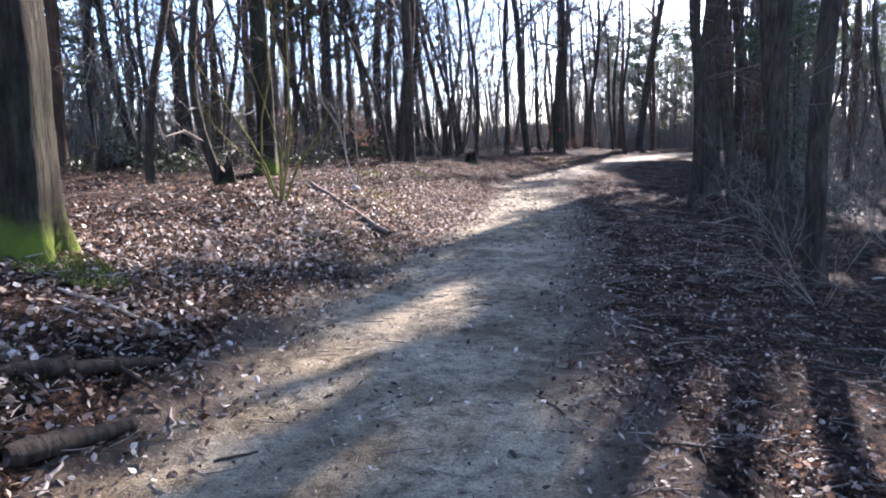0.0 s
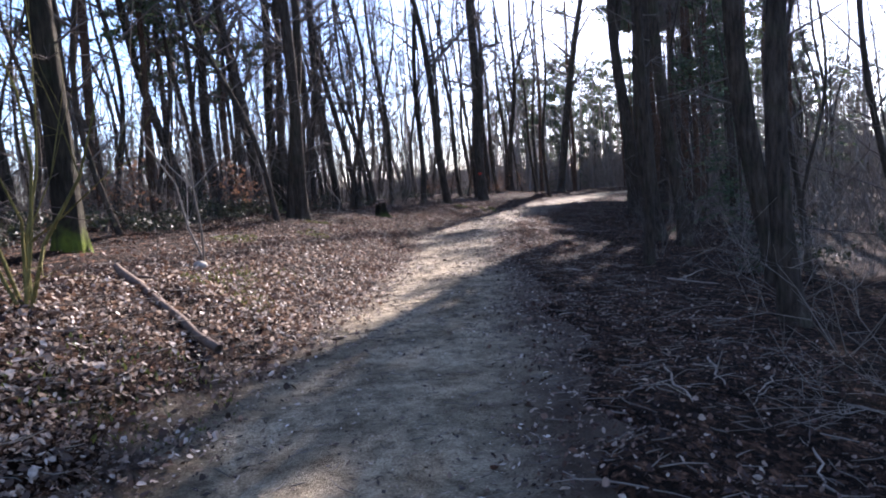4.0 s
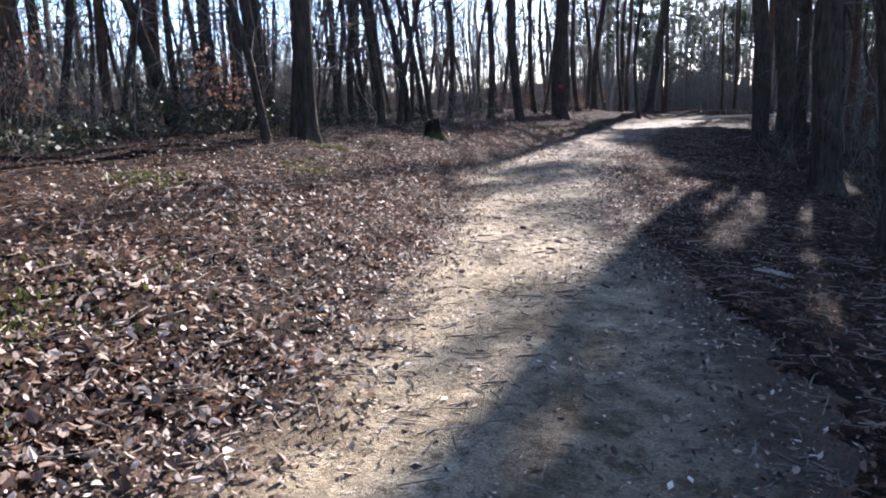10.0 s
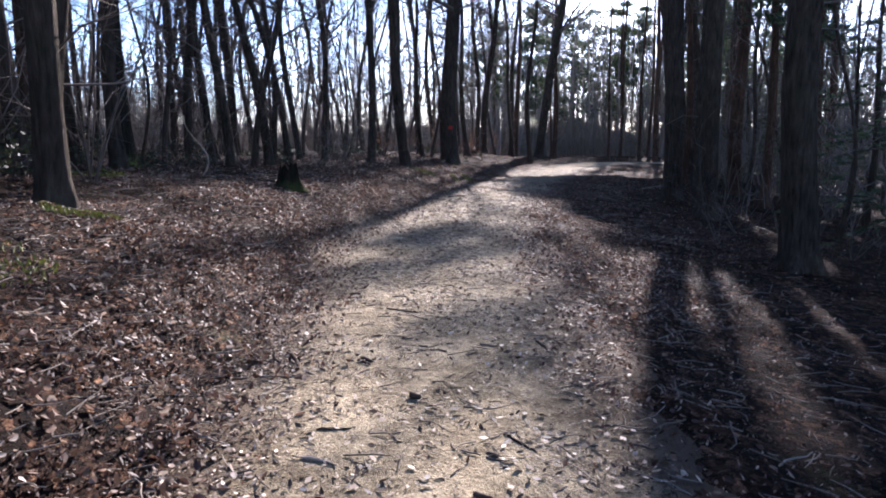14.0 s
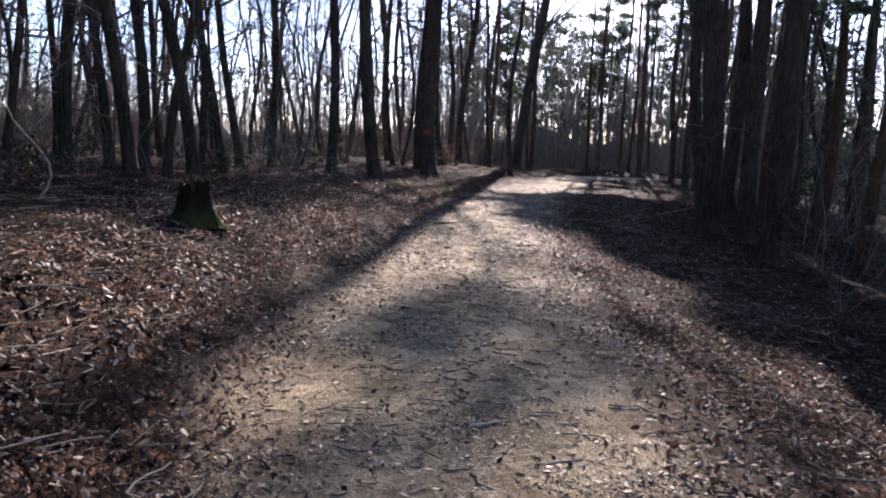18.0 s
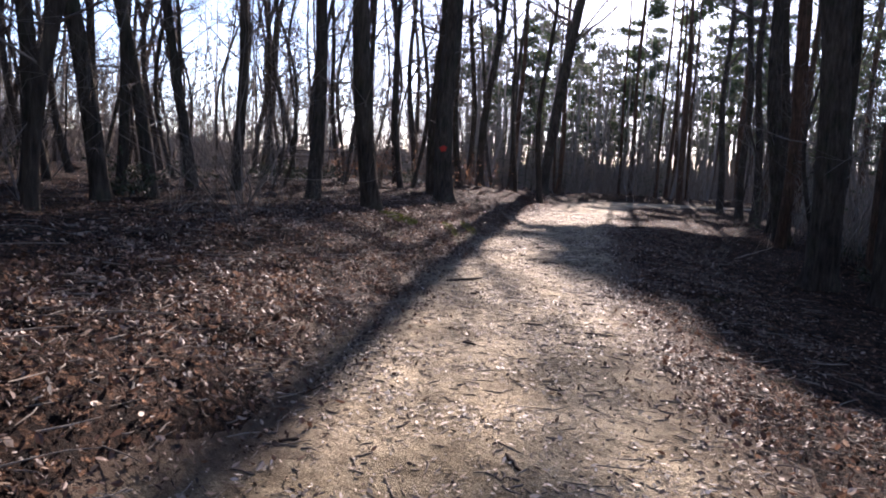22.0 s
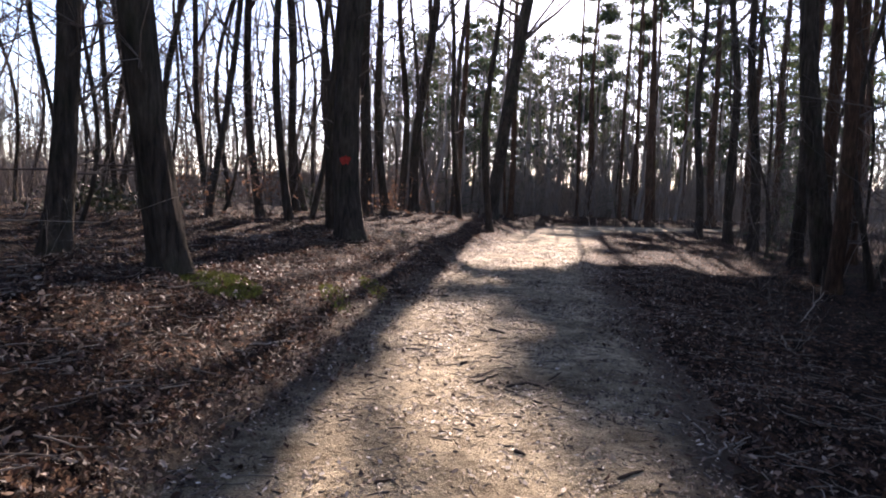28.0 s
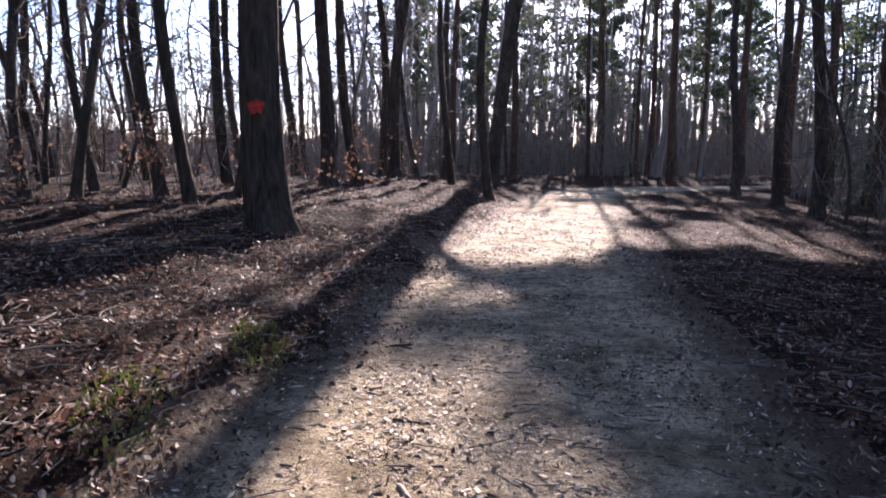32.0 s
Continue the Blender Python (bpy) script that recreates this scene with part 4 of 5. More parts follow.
dull = [shrub(5.6, 19.9, 2.0, 64, 6), shrub(6.9, 28.8, 2.6, 65, 6), shrub(-4.2, 18.2, 2.4, 66, 6), shrub(-5.6, 21.9, 3.0, 67, 5, spread=0.3)]
copper = [shrub(-4.4, 22.2, 1.6, 68, 7, leafy=330, label="young beech holding its withered copper leaves", name="beech_sapling"), shrub(2.9, 49.0, 1.5, 69, 6, leafy=130, label="young beech holding its withered copper leaves", name="beech_sapling")]
for x, y, sc, k in [(6.9, 10.6, 1.1, 0), (7.4, 13.0, 1.2, 1), (6.3, 17.4, 1.0, 2), (7.9, 18.6, 1.2, 0), (8.4, 21.6, 1.1, 1), (5.9, 20.9, 0.6, 2), (8.7, 27.2, 0.9, 0), (8.1, 30.6, 0.8, 2), (7.7, 39.4, 0.6, 0), (8.6, 41.8, 0.5, 2), (10.2, 44.4, 0.6, 1), (-1.9, 33.6, 0.7, 1), (-4.4, 12.6, 0.6, 0), (-5.2, 15.4, 0.8, 2), (-4.1, 16.6, 0.5, 0), (-5.4, 18.4, 0.8, 1), (-4.6, 20.2, 0.6, 2), (-6.6, 16.8, 0.9, 0), (-0.7, 38.3, 0.5, 2), (-1.7, 36.0, 0.45, 0), (-2.6, 38.8, 0.6, 1), (-3.4, 29.6, 0.5, 2)]:
    copy_thing(bush[k], pose(x, y, float(rise(x, y)) - 0.03, 0, 0, 77 * x + 31 * y) @ Matrix.Diagonal((sc, sc, sc, 1)))
rng = np.random.default_rng(14)
for x, y in free_spots(42, -13, 7, 13, 66, 4.6, 99, 0.7) + free_spots(34, 6, 22, 11, 66, 99, 4.6, 0.7):
    sc = rng.uniform(0.6, 1.25)
    copy_thing(dull[rng.integers(0, 4)], pose(x, y, float(rise(x, y)) - 0.03, 0, 0, rng.uniform(0, 360)) @ Matrix.Diagonal((sc, sc, sc, 1)))
for x, y, sc in [(-6.2, 19.3, 1.1), (-3.6, 27.6, 0.6), (-7.9, 24.0, 1.2), (0.2, 47.0, 0.9), (3.9, 55.2, 1.1), (5.4, 60.0, 1.1), (1.2, 53.6, 1.2), (-0.6, 43.9, 0.8), (-5.0, 14.6, 0.5)]:
    copy_thing(copper[int(abs(x)) % 2], pose(x, y, float(rise(x, y)) - 0.03, 0, 0, 50 * x) @ Matrix.Diagonal((sc, sc, sc, 1)))

# dull green bramble low in the wood on the bank
BRIAR = "low dull green bramble patch under the trees"
briars = [shrub(-5.0, 20.3, 0.75, 81, 12, leafy=520, label=BRIAR, spread=1.6, name="bramble", fine=(2, 2), green=True), shrub(-4.6, 17.6, 0.55, 82, 12, leafy=460, label=BRIAR, spread=2.0, name="bramble", fine=(2, 2), green=True), shrub(-4.3, 30.6, 1.0, 83, 11, leafy=520, label=BRIAR, spread=1.2, name="bramble", fine=(2, 2), green=True)]
rng = np.random.default_rng(51)
for x, y in free_spots(34, -10.5, -4.2, 11, 34, 5.2, 99, 0.5) + free_spots(16, 6.5, 14, 12, 46, 99, 5.4, 0.5) + free_spots(12, -8, 2, 34, 60, 5.5, 99, 0.5):
    sc = rng.uniform(0.7, 1.4)
    copy_thing(briars[rng.integers(0, 3)], pose(x, y, float(rise(x, y)) - 0.03, 0, 0, rng.uniform(0, 360)) @ Matrix.Diagonal((sc, sc, sc * rng.uniform(0.7, 1.1), 1)))

# low thicket at the back of the wood
thicket = Geo()
rng = np.random.default_rng(21)
for _ in range(1900):
    side = rng.uniform() < 0.6
    y = rng.uniform(20, 95)
    x = float(way(min(y, 58))) + (-rng.uniform(6.5, 34) if side else rng.uniform(7, 30))
    if y > 66:
        x = rng.uniform(-12, 40)
    if -5.5 < float(across(x, y)) < 5.5 and y < 66:
        continue
    z = float(rise(x, y))
    a, h = rng.uniform(0, 6.283), rng.uniform(0.7, 2.6)
    t = np.linspace(0, 1, 4)
    lean = rng.uniform(0.1, 0.7) * h
    thicket.tube(np.stack([x + math.cos(a) * lean * t ** 1.5, y + math.sin(a) * lean * t ** 1.5, z + h * t], 1), np.linspace(0.012, 0.003, 4), 3)
    for _ in range(3):
        q = rng.uniform(0.3, 0.9)
        p = np.array([x + math.cos(a) * lean * q ** 1.5, y + math.sin(a) * lean * q ** 1.5, z + h * q])
        thicket.tube(np.array([p, p + rng.normal(0, 0.3, 3) + [0, 0, 0.25]]), [0.006, 0.003], 3)
tagged(thicket.build("thicket", TWIG_HAZED), "low bare thicket between the stems, paled for haze", "thicket", kind="stuff")


# brushwood far off between the stems: clumps of upright twigs
brush = Geo()
rng = np.random.default_rng(33)
for x0, x1, y0, y1, clumps, tall in ((-42, -9, 16, 62, 900, 5.2), (-34, 4, 58, 100, 850, 7.0), (12, 38, 24, 66, 420, 5.0), (2, 46, 74, 104, 1250, 6.6), (-22, -8, 6, 18, 170, 4.6)):
    cx, cy = rng.uniform(x0, x1, clumps), rng.uniform(y0, y1, clumps)
    ok = (np.abs(across(cx, cy)) > 7.5) | (cy > 72)
    cx, cy = cx[ok], cy[ok]
    m = len(cx)
    reach, top = rng.uniform(0.5, 1.6, m), tall * rng.uniform(0.3, 1.0, m)
    k = np.repeat(np.arange(m), 36)
    n = len(k)
    q = rng.uniform(0, 1, n) ** 1.3
    a, w = rng.uniform(0, 6.283, n), np.sqrt(rng.uniform(0, 1, n)) * (0.35 + 0.65 * q)
    x, y = cx[k] + reach[k] * w * np.cos(a), cy[k] + reach[k] * w * np.sin(a)
    al = np.stack([0.5 * w * np.cos(a) + rng.normal(0, 0.35, n), 0.5 * w * np.sin(a) + rng.normal(0, 0.35, n), np.ones(n)], 1)
    al /= np.linalg.norm(al, axis=1)[:, None]
    ln = rng.uniform(0.5, 1.5, n)
    flakes(brush, np.stack([x, y, rise(x, y) + top[k] * q + 0.2], 1), al, rng.normal(0, 1, (n, 3)), ln, rng.uniform(0.02, 0.05, n) / ln)
tagged(brush.build("brushwood", BRUSH_HAZED, smooth=False), "far grey-brown brushwood between stems, lightened for glare", "brushwood", kind="stuff")


# ---- things lying about ----
def lying(pts, r, mat, name, label, category, knots=0, seed=1, lift=0.6):
    """A stick or log along the ground through the given places."""
    rng = np.random.default_rng(seed)
    pts = np.asarray(pts, float)
    n = 8
    t = np.linspace(0, 1, n)
    k = np.linspace(0, 1, len(pts))
    x, y = np.interp(t, k, pts[:, 0]), np.interp(t, k, pts[:, 1])
    ln = float(np.hypot(x[-1] - x[0], y[-1] - y[0]))
    x, y = x + rng.normal(0, 1, n) * min(0.02 * ln, 0.016), y + rng.normal(0, 1, n) * min(0.02 * ln, 0.016)
    z = surface(x, y)
    z = 0.35 * z + 0.65 * np.interp(t, [0, 0.5, 1], [z[0], max(z[n // 2], 0.5 * (z[0] + z[-1])), z[-1]]) + r * lift
    if r > 0.04:
        flat = np.linspace(z[0], z[-1], n)
        z = flat + 0.7 * max(0.0, float(np.max(z - flat)))
    o = np.array([x[0], y[0], z[0]])
    g = Geo()
    rad = r * np.linspace(1.1, 0.7, n) * (1 + rng.normal(0, 0.08, n))
    rad[0], rad[-1] = (r * 0.7, r * 0.85) if r > 0.05 else (r * 0.55, r * 0.3)
    line = np.stack([x, y, z], 1) - o
    g.tube(line, rad, 8 if r > 0.03 else 5)
    for _ in range(knots):
        q = int(rng.integers(1, n - 1))
        d = unit(line[q] - line[q - 1])
        out = unit(d + rng.normal(0, 0.6, 3) + [0, 0, 0.25])
        g.tube(np.array([line[q], line[q] + out * ln * rng.uniform(0.12, 0.3)]), [r * 0.5, r * 0.25], 4)
    ob = g.build(name, mat)
    ob.location = o
    return tagged(ob, label, category)


def stick(x1, y1, x2, y2, r, mat):
    ln = math.hypot(x2 - x1, y2 - y1)
    tone = "dark rotten" if mat in (WOOD_DARK, BARK) else "pale dry"
    where = "on the sandy path" if float(off_way(0.5 * (x1 + x2), 0.5 * (y1 + y2))) < 0 else "in the fallen leaves"
    lying([(x1, y1), (x2, y2)], r, mat, "stick", f"{tone} {'branch' if ln > 0.9 else 'stick'} lying {where}", "stick", 2 if ln > 0.7 else 0, int(1000 * abs(x1) + 100 * abs(y1)))


lying([(-2.41, 11.77), (-0.65, 10.02)], 0.052, WOOD_LOG, "log", "weathered grey-brown log lying down the leafy bank", "log", 1, 3, 1.45)
stick(1.77, 5.50, 1.94, 5.40, 0.008, WOOD_DARK)
stick(1.56, 4.32, 1.74, 3.98, 0.008, WOOD_DARK)
stick(2.15, 6.27, 2.21, 6.03, 0.012, WOOD_PALE)
stick(2.12, 3.65, 2.43, 3.63, 0.009, WOOD_DARK)
stick(1.45, 3.48, 1.48, 3.40, 0.012, WOOD_DARK)
stick(2.12, 4.81, 2.18, 4.37, 0.008, WOOD_PALE)
stick(2.00, 4.32, 2.71, 4.38, 0.012, WOOD_DARK)
stick(0.48, 3.56, 0.53, 3.46, 0.006, WOOD_PALE)
stick(-0.03, 3.25, 0.15, 3.38, 0.01, WOOD_DARK)
stick(-1.14, 3.18, -0.78, 4.19, 0.045, BARK)
stick(-0.79, 2.73, -0.58, 3.42, 0.06, BARK)
stick(-2.52, 4.93, -1.73, 4.47, 0.02, WOOD_PALE)
stick(-1.73, 4.47, -0.97, 4.54, 0.02, WOOD_PALE)
stick(-1.58, 4.20, -1.26, 4.23, 0.01, WOOD_PALE)
stick(-0.59, 2.70, -0.66, 2.97, 0.012, WOOD_PALE)
stick(-0.57, 3.79, -0.35, 3.41, 0.008, WOOD_PALE)
stick(-1.65, 5.52, -0.80, 5.05, 0.012, WOOD_DARK)
stick(-2.89, 6.83, -2.61, 7.80, 0.02, WOOD_DARK)
stick(-2.40, 7.24, -1.86, 6.40, 0.01, WOOD_PALE)
stick(-2.40, 7.06, -1.89, 6.42, 0.012, WOOD_PALE)
stick(-1.66, 5.66, -1.51, 5.88, 0.012, WOOD_PALE)
stick(1.10, 6.64, 0.98, 6.73, 0.008, WOOD_DARK)
stick(1.74, 6.72, 1.73, 6.43, 0.008, WOOD_PALE)
stick(3.15, 10.16, 3.03, 8.87, 0.01, WOOD_PALE)
stick(2.28, 6.05, 2.49, 6.00, 0.008, WOOD_PALE)
stick(2.58, 6.11, 2.63, 5.85, 0.008, WOOD_PALE)
stick(1.88, 8.85, 1.94, 8.79, 0.012, WOOD_DARK)
stick(1.74, 6.69, 1.73, 6.40, 0.008, WOOD_PALE)
stick(4.07, 10.07, 3.54, 9.17, 0.008, WOOD_PALE)
stick(3.26, 7.34, 3.13, 6.86, 0.01, WOOD_PALE)
stick(5.98, 10.50, 6.25, 10.78, 0.02, WOOD_PALE)
stick(3.61, 8.40, 3.35, 7.56, 0.008, WOOD_PALE)
stick(0.07, 11.44, 0.18, 11.44, 0.01, WOOD_DARK)
stick(3.65, 10.53, 3.45, 9.51, 0.012, WOOD_PALE)
stick(5.11, 16.83, 5.55, 15.91, 0.01, WOOD_PALE)
stick(3.35, 17.10, 3.49, 17.01, 0.01, WOOD_PALE)
stick(0.04, 11.36, 0.16, 11.38, 0.012, WOOD_DARK)
stick(-0.04, 11.17, 0.02, 11.29, 0.012, WOOD_PALE)
stick(4.96, 16.86, 5.51, 15.97, 0.01, WOOD_PALE)
stick(5.25, 16.97, 5.99, 18.22, 0.008, WOOD_PALE)
stick(3.21, 17.18, 3.48, 16.97, 0.008, WOOD_PALE)
stick(1.55, 11.83, 1.60, 11.97, 0.006, WOOD_DARK)
stick(3.16, 17.12, 3.46, 16.87, 0.01, WOOD_PALE)
stick(4.98, 17.00, 5.39, 16.80, 0.012, WOOD_PALE)
stick(5.21, 17.03, 6.09, 18.30, 0.01, WOOD_PALE)
stick(2.43, 12.02, 2.63, 12.11, 0.008, WOOD_PALE)
stick(0.35, 11.65, 0.46, 11.68, 0.008, WOOD_DARK)
stick(-0.02, 14.31, 0.18, 14.35, 0.01, WOOD_DARK)
stick(-0.44, 14.48, -0.24, 14.62, 0.012, WOOD_DARK)
stick(3.31, 17.27, 3.47, 16.91, 0.01, WOOD_PALE)
stick(-0.65, 13.81, -0.66, 13.99, 0.01, WOOD_PALE)
stick(0.54, 19.32, 0.64, 19.21, 0.012, WOOD_DARK)
stick(1.65, 15.98, 1.71, 15.88, 0.012, WOOD_DARK)
stick(-0.03, 17.13, 0.15, 17.19, 0.012, WOOD_DARK)
stick(0.35, 16.81, 0.25, 17.11, 0.01, WOOD_DARK)
stick(1.08, 17.18, 1.19, 17.28, 0.008, WOOD_DARK)
stick(1.21, 17.40, 1.29, 17.36, 0.014, WOOD_DARK)
stick(-0.18, 18.02, 0.05, 17.92, 0.008, WOOD_PALE)
stick(0.43, 18.14, 0.62, 18.14, 0.008, WOOD_DARK)
stick(0.41, 17.82, 0.60, 17.70, 0.01, WOOD_PALE)
stick(1.42, 18.07, 1.55, 17.85, 0.008, WOOD_DARK)
stick(2.04, 16.77, 2.14, 16.63, 0.008, WOOD_PALE)
stick(-0.02, 19.31, -0.10, 19.67, 0.012, WOOD_DARK)
stick(0.03, 19.57, 0.15, 19.24, 0.014, WOOD_DARK)
stick(-0.20, 19.27, -0.02, 19.31, 0.01, WOOD_DARK)
stick(0.56, 19.38, 0.65, 19.26, 0.014, WOOD_DARK)
stick(1.85, 19.93, 1.91, 19.56, 0.011, WOOD_DARK)
stick(0.66, 20.87, 0.93, 20.71, 0.008, WOOD_DARK)
stick(0.25, 21.54, 0.37, 21.54, 0.01, WOOD_DARK)
stick(0.91, 18.61, 0.98, 18.57, 0.022, WOOD_DARK)
stick(2.71, 22.23, 2.94, 22.10, 0.01, WOOD_DARK)
stick(1.42, 22.94, 1.63, 23.00, 0.008, WOOD_PALE)
stick(-0.15, 22.27, -0.18, 22.57, 0.008, WOOD_PALE)
stick(1.09, 23.40, 1.32, 23.50, 0.012, WOOD_PALE)
stick(0.01, 22.97, 0.09, 22.85, 0.01, WOOD_DARK)
stick(2.24, 22.74, 2.42, 22.42, 0.012, WOOD_DARK)
stick(2.53, 23.27, 3.13, 23.85, 0.008, WOOD_PALE)
stick(3.64, 30.58, 4.03, 30.68, 0.014, WOOD_DARK)
stick(1.57, 28.18, 1.61, 27.98, 0.014, WOOD_DARK)
stick(-0.12, 26.14, -0.12, 26.38, 0.01, WOOD_PALE)
stick(2.98, 27.13, 3.08, 26.88, 0.012, WOOD_DARK)
stick(0.34, 28.24, 0.44, 28.29, 0.01, WOOD_DARK)
stick(4.33, 29.39, 4.40, 28.95, 0.01, WOOD_PALE)
stick(2.29, 31.60, 2.43, 31.59, 0.011, WOOD_DARK)
stick(1.54, 30.72, 1.65, 30.63, 0.012, WOOD_DARK)
stick(0.31, 28.99, 0.47, 29.27, 0.012, WOOD_DARK)
stick(3.12, 30.09, 3.19, 29.88, 0.01, WOOD_DARK)
stick(3.66, 30.60, 3.95, 30.59, 0.01, WOOD_DARK)
stick(2.80, 31.34, 3.04, 31.25, 0.012, WOOD_DARK)
stick(2.25, 31.60, 2.43, 31.61, 0.012, WOOD_DARK)
stick(1.92, 33.33, 1.96, 33.24, 0.012, WOOD_DARK)
stick(2.48, 30.88, 2.61, 30.75, 0.012, WOOD_DARK)
stick(1.59, 34.18, 2.12, 34.48, 0.018, WOOD_DARK)
stick(3.53, 33.54, 3.71, 33.20, 0.014, WOOD_DARK)
stick(3.16, 32.90, 3.29, 32.81, 0.013, WOOD_DARK)
stick(1.84, 33.18, 1.91, 33.15, 0.018, WOOD_DARK)
stick(1.08, 34.21, 1.19, 34.56, 0.008, WOOD_PALE)
stick(2.27, 33.01, 2.40, 32.96, 0.008, WOOD_DARK)
stick(3.19, 36.82, 3.45, 37.15, 0.009, WOOD_DARK)
stick(3.40, 36.59, 3.65, 36.78, 0.014, WOOD_DARK)
stick(3.62, 34.76, 3.82, 34.86, 0.012, WOOD_DARK)
stick(2.31, 34.75, 2.40, 34.80, 0.012, WOOD_DARK)
stick(1.95, 34.66, 2.01, 34.85, 0.008, WOOD_DARK)
stick(3.15, 35.19, 3.20, 35.12, 0.014, WOOD_DARK)
stick(8.85, 41.02, 11.81, 44.66, 0.01, WOOD_PALE)
stick(1.06, 35.31, 1.01, 35.57, 0.01, WOOD_PALE)
stick(4.62, 36.05, 4.50, 35.31, 0.008, WOOD_PALE)
stick(4.45, 35.22, 4.78, 35.62, 0.008, WOOD_PALE)
stick(3.73, 38.93, 3.85, 38.69, 0.014, WOOD_DARK)
stick(3.14, 37.26, 3.22, 37.35, 0.016, WOOD_DARK)
stick(3.17, 36.66, 3.42, 36.98, 0.01, WOOD_DARK)
stick(3.43, 36.61, 3.60, 36.73, 0.016, WOOD_DARK)
stick(3.60, 36.73, 3.70, 36.68, 0.014, WOOD_DARK)
stick(3.82, 36.86, 4.01, 37.10, 0.01, WOOD_DARK)
stick(2.72, 36.91, 2.80, 37.40, 0.008, WOOD_DARK)
stick(2.50, 38.03, 2.57, 37.86, 0.012, WOOD_DARK)
stick(3.42, 41.46, 3.61, 41.48, 0.01, WOOD_DARK)
stick(2.30, 36.96, 2.38, 36.97, 0.012, WOOD_DARK)
stick(1.13, 38.16, 1.49, 38.20, 0.012, WOOD_PALE)
stick(1.36, 37.17, 1.71, 37.71, 0.012, WOOD_PALE)
stick(1.13, 36.93, 1.34, 36.60, 0.012, WOOD_DARK)
stick(7.91, 40.02, 7.64, 39.44, 0.01, WOOD_PALE)
stick(3.47, 41.50, 3.60, 41.36, 0.009, WOOD_DARK)
stick(3.34, 39.07, 3.38, 38.90, 0.014, WOOD_PALE)
stick(3.70, 38.88, 3.78, 38.85, 0.014, WOOD_DARK)
stick(3.34, 39.91, 3.56, 39.78, 0.008, WOOD_DARK)
stick(2.72, 40.54, 2.83, 40.54, 0.012, WOOD_PALE)


def stump(x, y, r, h, seed):
    rng = np.random.default_rng(seed)
    ob = new("tree_stump")
    ob.location = (x, y, float(rise(x, y)) - 0.05)
    tagged(ob, "dark rotten tree stump on the leafy bank", "stump")
    n = 18
    a = np.arange(n) * 2 * np.pi / n
    lob = 1 + 0.16 * np.cos(4 * a + 1) + rng.normal(0, 0.05, n)
    zs = np.array([0, 0.08, 0.22, 0.42, 0.75, 1.0]) * h
    rs = np.array([2.1, 1.7, 1.35, 1.1, 0.95, 0.82]) * r
    g = Geo()
    ring = np.stack([rs[:, None] * lob * np.cos(a), rs[:, None] * lob * np.sin(a), zs[:, None] + np.zeros(n)], -1)
    ring[-1, :, 2] += rng.normal(0, 0.06, n)
    ring[-2, :, 2] += rng.normal(0, 0.02, n)
    i = np.arange(n)
    j = (i + 1) % n
    b = (np.arange(5) * n)[:, None]
    g.add(ring.reshape(-1, 3), np.stack([b + i, b + j, b + n + j, b + n + i], -1).reshape(-1, 4))
    g.build("bark", BARK_ROTTEN, ob)
    w = Geo()
    top = ring[-1] * np.array([0.93, 0.93, 1]) - [0, 0, 0.03]
    cap = np.concatenate([top, top * np.array([0.5, 0.5, 1]) - [0, 0, 0.05], [[0, 0, h - 0.12]]])
    fq = np.stack([i, j, n + j, n + i], -1)
    ft = np.stack([n + i, n + j, np.full(n, 2 * n), np.full(n, 2 * n)], -1)
    w.add(cap, fq)
    w.build("cut_face", WOOD_DARK, ob, "hollow rotten wood")
    mesh_object("core", cap, ft[:, :3], WOOD_DARK, ob)
    return ob


stump(-1.42, 27.4, 0.17, 0.45, 4)
stump(-3.45, 10.85, 0.13, 0.4, 9)

# pale stone at the sapling's foot
bm = bmesh.new()
bmesh.ops.create_icosphere(bm, subdivisions=3, radius=0.095)
for v in bm.verts:
    v.co *= 1 + 0.22 * noise.noise(v.co * 9) + 0.1 * noise.noise(v.co * 25)
    v.co.z *= 0.7
me = bpy.data.meshes.new("stone")
bm.to_mesh(me)
bm.free()
me.materials.append(STONE)
for p in me.polygons:
    p.use_smooth = True
rock = tagged(new("stone", me), "pale lumpy stone among the fallen leaves", "stone")
rock.location = (-2.06, 13.35, float(rise(-2.06, 13.35)) + 0.05)

# saplings on the bank
shrub(-2.13, 9.75, 3.4, 71, 6, bark_material("mossy sapling bark", (0.09, 0.08, 0.03), (0.3, 0.27, 0.1)), label="mossy yellow-green sapling stems on the bank", spread=0.14, name="sapling", fine=(2, 3), thick=2.4)
shrub(-2.1, 13.6, 4.6, 72, 2, TWIG_PALE, label="thin pale sapling beside a stone", spread=0.1, name="sapling", fine=(3, 3), thick=1.7)
shrub(-0.9, 33.1, 4.2, 73, 5, TWIG, label="many-stemmed sapling with slanting shoots", spread=0.3, name="sapling", fine=(3, 3))
shrub(-1.75, 37.1, 5.0, 74, 4, TWIG_PALE, label="slanting sapling poles in the wood", spread=0.5, name="sapling", fine=(2, 3))
shrub(-3.3, 24.0, 5.5, 75, 8, TWIG, label="many-stemmed hazel with curving shoots", spread=0.4, name="hazel", fine=(3, 3))
shrub(-4.6, 23.2, 6.0, 76, 8, TWIG, label="many-stemmed hazel with curving shoots", spread=0.45, name="hazel", fine=(3, 3))

# a bleached dead shoot by the stump
shoot = Geo()
q = np.linspace(0, 1, 9)
